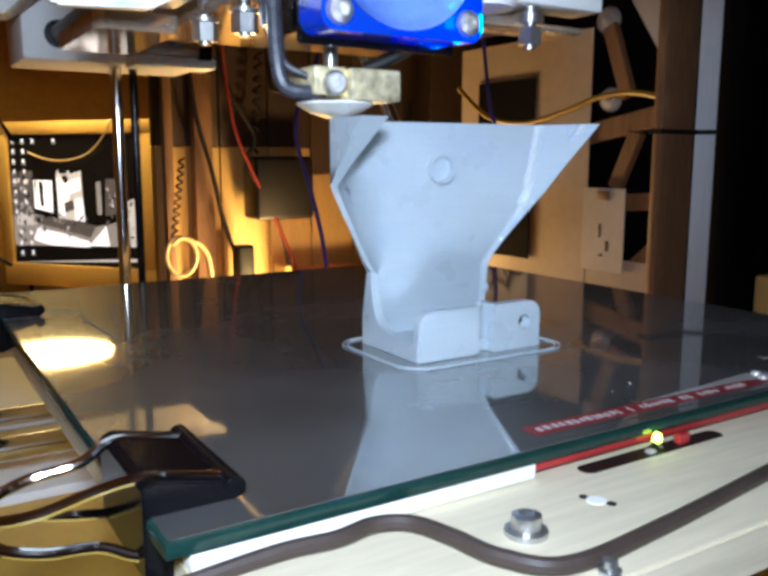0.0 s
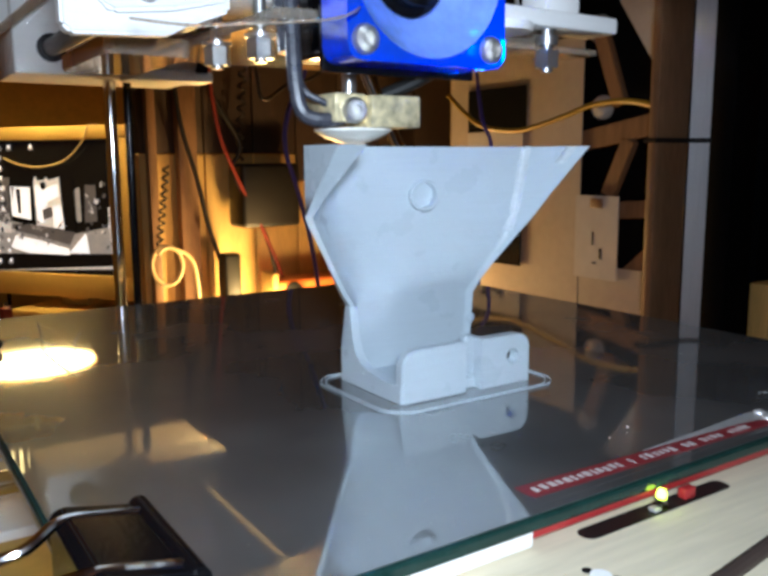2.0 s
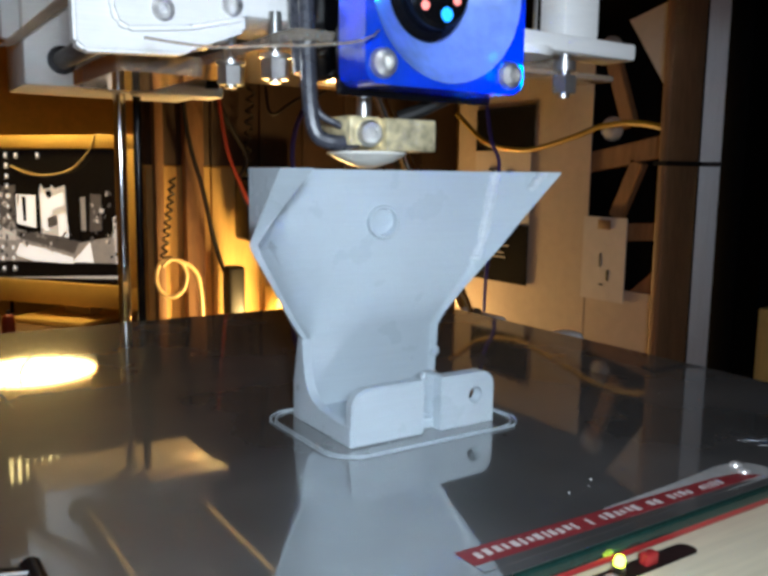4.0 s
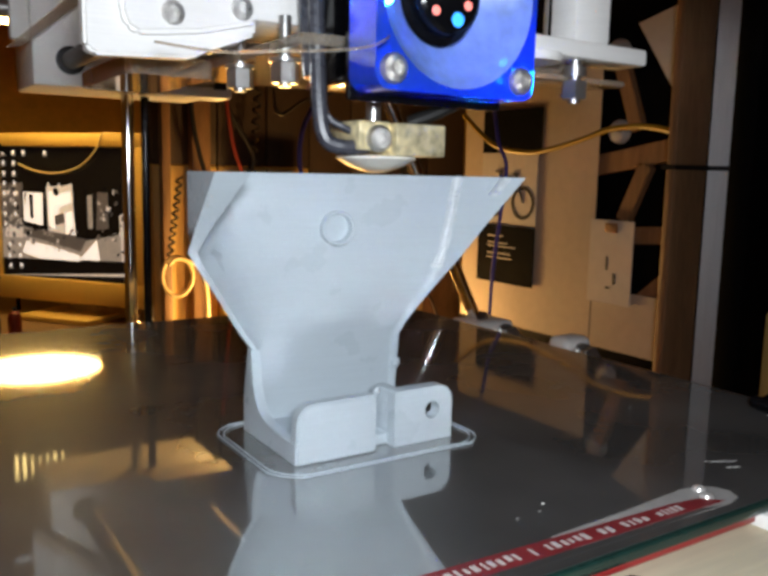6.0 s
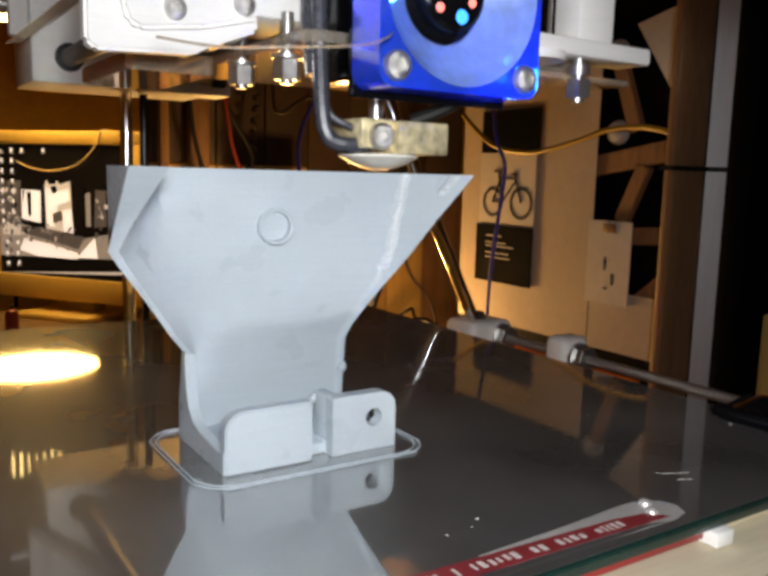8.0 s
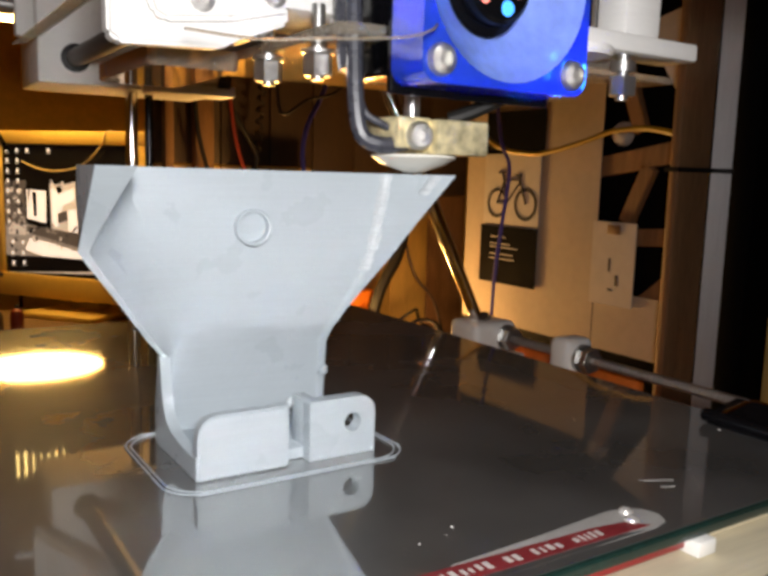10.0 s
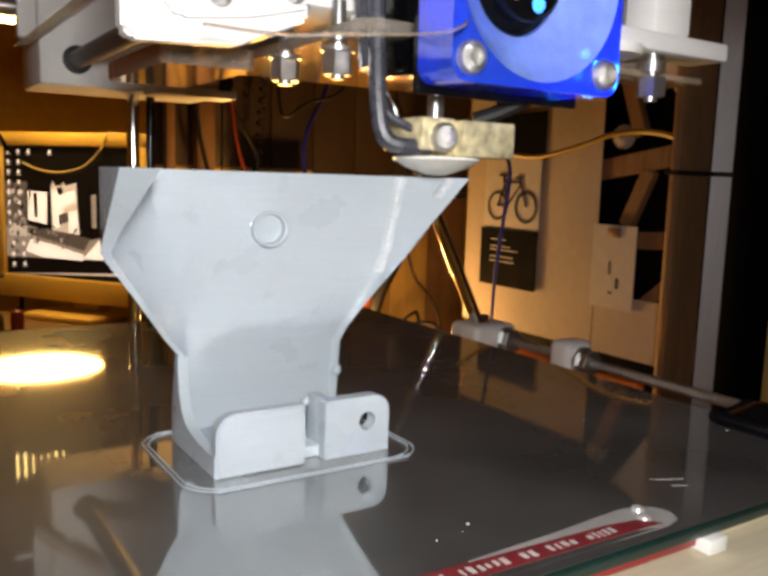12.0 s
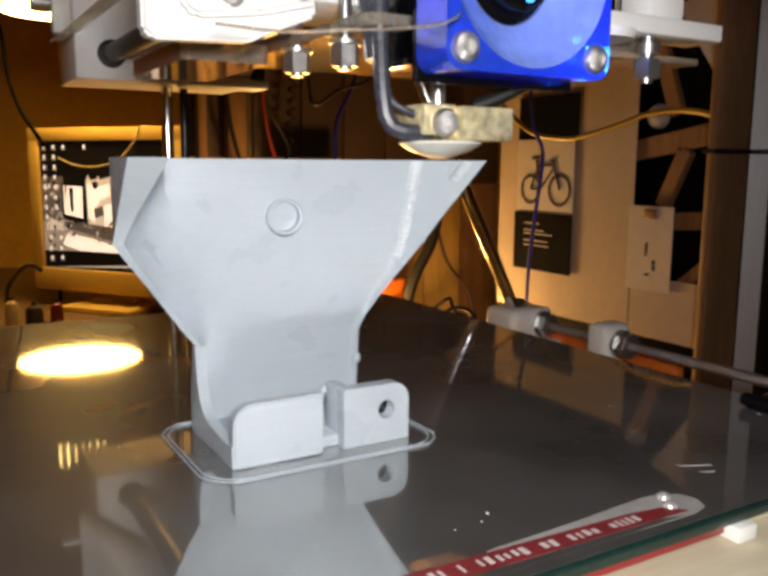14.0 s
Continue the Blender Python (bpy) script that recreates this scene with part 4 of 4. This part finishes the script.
# ---- extruder head ----
def extruder():
    t = thing("extruder_head", "printer extruder with blue lit fan, heater block and white plastic mount", "extruder")
    # fan 40 x 40 x 10
    cx, cz, y = 101.5, 93.3, 130.6
    b = holed_plate([(q[0], q[1]) for q in rounded(cx - 20, cx + 20, cz - 20, cz + 20, 3.4, 0, n=6)], cx, cz, 18.7, y, 10)
    fan = part("fan", b, BLUE_FAN, t, "translucent blue fan with lit blades")
    # flared bell round the hub
    n = 56
    bell = bmesh.new()
    rows = [[bell.verts.new(((cx + r * math.cos(a * math.tau / n)) * MM, (y + d) * MM, (cz + r * math.sin(a * math.tau / n)) * MM)) for a in range(n)]
            for r, d in ((18.7, 0.0), (18.3, 0.5), (16.8, 2.4), (14.4, 4.4), (11.6, 6.2), (9.8, 7.6), (9.6, 9.6), (18.4, 9.8))]
    for u, w in zip(rows, rows[1:]):
        for k in range(n):
            bell.faces.new((u[k], u[(k + 1) % n], w[(k + 1) % n], w[k]))
    part("bell", bell, BLUE_PALE, fan)
    part("hub", lathe((cx, y + 8.4, cz), (0, -1, 0), ((9.4, 0), (9.4, 0.6), (7.8, 1.2), (7.6, 4.6), (6.8, 5.2), (0.5, 5.3))), BLACK_METAL, fan)
    for dx, dz in ((-16, -16), (16, -16), (-16, 16), (16, 16)):
        s = lathe((cx + dx, y + 0.4, cz + dz), (0, -1, 0), ((3.0, 0), (3.0, 0.6), (2.6, 1.6), (1.5, 2.2), (1.3, 1.5), (0.2, 1.4)), seg=20)
        part("fan_screw", s, SCREW, fan)
    part("led", lathe((cx - 16.2, y + 3.4, cz - 2.0), (0.3, -1, 0), ((2.0, 0), (1.8, 1.0), (0.6, 1.5))), BLUE_LED, fan)
    part("led", lathe((cx + 17.6, y + 5.5, cz - 13.0), (0, 0, -1), ((1.0, 0), (1.0, 2.4), (0.3, 3.0))), BLUE_LED, fan)
    part("fan_gasket", prism([(cx - 19.8, y + 10.2, cz - 21.4), (cx + 19.8, y + 10.2, cz - 21.4), (cx + 19.8, y + 10.2, cz - 8), (cx - 19.8, y + 10.2, cz - 8)], (0, 1, 0), 1.6, 0.3), BLACK_METAL, fan)
    part("led", lathe((cx + 1.5, y + 3.2, cz - 4.6), (0, -1, 0), ((1.5, 0), (1.2, 0.5))), BLUE_DOT, fan)
    part("led", lathe((cx - 4, y + 3.2, cz - 3.4), (0, -1, 0), ((1.0, 0), (0.8, 0.4))), RED_LED, fan)
    part("led", lathe((cx + 4, y + 3.2, cz - 1.6), (0, -1, 0), ((1.0, 0), (0.8, 0.4))), RED_LED, fan)
    # clear mounting plate and body
    part("mount_plate", prism(rounded(76, 160, 150, 232, 4, 83.4), (0, 0, 1), 2.4, 0.4), ACRYLIC, t)
    part("heat_sink", box(88, 118, 142, 168, 76.5, 110, 1), BLACK_METAL, t)
    part("rear_plate", prism(rounded(52, 73.6, 192, 240, 3, 79.5), (0, 0, 1), 4.5, 0.4), ACRYLIC, t)
    body = part("carriage_body", box(46, 72, 170, 190, 84.5, 130, 2.5, 3), WHITE_PLA, t)
    part("face_plate", prism([(37, 170.5, 132), (73, 170.5, 132), (73, 170.5, 86.5), (61.5, 170.5, 82.0), (59, 170.5, 80.4), (39, 170.5, 79.4), (37, 170.5, 81)], (0, -1, 0), 4.5, 0.7), WHITE_PLA, body)
    part("raised_panel", prism([(43.5, 166, 132), (72.4, 166, 132), (72.4, 166, 88.6), (60, 166, 85.4), (47, 166, 83.8), (44.6, 166, 85), (43.5, 166, 88)], (0, -1, 0), 2.6, 0.9), WHITE_PLA, body)
    for x, zz in ((53.8, 88.6), (68.6, 91.2)):
        part("plate_screw", lathe((x, 163.5, zz), (0, -1, 0), ((2.4, 0), (2.4, 0.5), (1.8, 1.0), (1.0, 1.1), (0.9, 0.5), (0.2, 0.4))), SCREW, body)
    part("motor_block", box(74, 97.5, 170, 200, 90.4, 130, 1.5), WHITE_PLA, t)
    part("block_pin", cyl((88.3, 172.5, 87.4), (88.3, 172.5, 91), 2.1, bevel=0.5), WHITE_PLA, t)
    for x, yy in ((77.5, 186), (81, 168.5)):
        part("plate_nut", hexnut((x, yy, 77.2), (0, 0, 1), 5.6, 4.6), STEEL, t)
        part("plate_bolt", cyl((x, yy, 76.4), (x, yy, 92), 1.5, seg=14), STEEL, t)
        part("washer", cyl((x, yy, 81.9), (x, yy, 82.8), 3.6), STEEL, t)
    arm = part("white_arm", box(121, 170, 141, 152, 86, 90.2, 0.8), WHITE_PLA, t)
    part("arm_boss", box(145, 157, 142, 151, 90, 112, 1), WHITE_PLA, arm)
    part("arm_disc", cyl((133, 146, 84.2), (133, 146, 86.2), 9, bevel=0.5), WHITE_PLA, arm)
    part("arm_nut", hexnut((148.1, 144.6, 76.6), (0, 0, 1), 5.6, 4.4), STEEL, arm)
    part("arm_bolt", cyl((148.1, 144.6, 75.6), (148.1, 144.6, 86), 1.5, seg=14), STEEL, arm)
    part("arm_washer", cyl((148.1, 144.6, 82), (148.1, 144.6, 84.4), 2.8), STEEL, arm)
    part("arm_tongue", box(122, 168, 146, 158, 81.0, 82.6, 0.5), ACRYLIC, arm)
    part("thin_wire", cyl((139, 146, 90), (139, 146, 112), 0.5, seg=8), STEEL, arm)
    # hot end
    hb = part("heater_block", box(97.5, 110.8, 147, 164, 61.4, 68.5, 0.5), BRASS, t)
    part("block_side", box(89.5, 97.6, 149.5, 164, 62.5, 68.8, 0.5), BRASS, hb)
    part("clamp_screw", lathe((94.2, 149.6, 65.0), (-0.25, -1, 0), ((2.9, 0), (2.9, 1.6), (2.2, 2.6), (1.3, 2.8), (1.1, 2.0), (0.2, 1.9)), seg=18), SCREW, hb)
    part("heat_break", cyl((97, 156, 68), (97, 156, 78), 1.7, seg=16), STEEL, hb)
    part("drip_shield", lathe((98.5, 157, 57.6), (0, 0, 1), ((0.3, 0.0), (2.0, 0.1), (6.5, 1.6), (9.2, 3.2), (9.0, 3.7), (1, 3.9)), seg=40), PTFE, t)
    cable = tube([(83, 158, 100), (83.2, 157, 82), (83.4, 156, 70), (84.6, 155, 64.5), (88, 153, 63), (93, 152, 63.6)], 1.7)
    part("heater_cable", cable, SLEEVE, t)
    part("sensor_wire", tube([(84.4, 158, 96), (84.6, 157, 78), (85, 156, 70), (89, 154, 67), (93, 153, 65.4)], 0.8), SLEEVE, t)
    part("cable_trunk", tube([(84, 160, 78), (84, 162, 90), (84.5, 166, 130)], 2.4), SLEEVE, t)
    part("stray_filament", tube([(46, 150, 80.5), (52, 134, 77.5), (58.6, 126, 77.3), (66.9, 125.5, 78.1), (75.7, 125.5, 79.5), (80.4, 126.5, 81.2), (84, 130, 83)], 0.26, seg=8), ACRYLIC, t)
    part("fan_lead", tube([(112, 143, 74), (108, 148, 71), (104, 152, 69)], 1.6), BLACK_RUBBER, t)
    return t


HEAD_T = extruder()


def motions():
    for ob in (BED_T, BRACKET, SKIRT):
        walk(ob, [(t, pose(s * MM, 0, 0)) for t, s in BED])
    for ob, (x, y, z, turn) in CLIPS:
        walk(ob, [(t, pose((x + s) * MM, y * MM, z * MM, 0, 0, turn)) for t, s in BED])
    walk(HEAD_T, [(t, pose(0, h * MM, 0)) for t, h in HEAD])


motions()
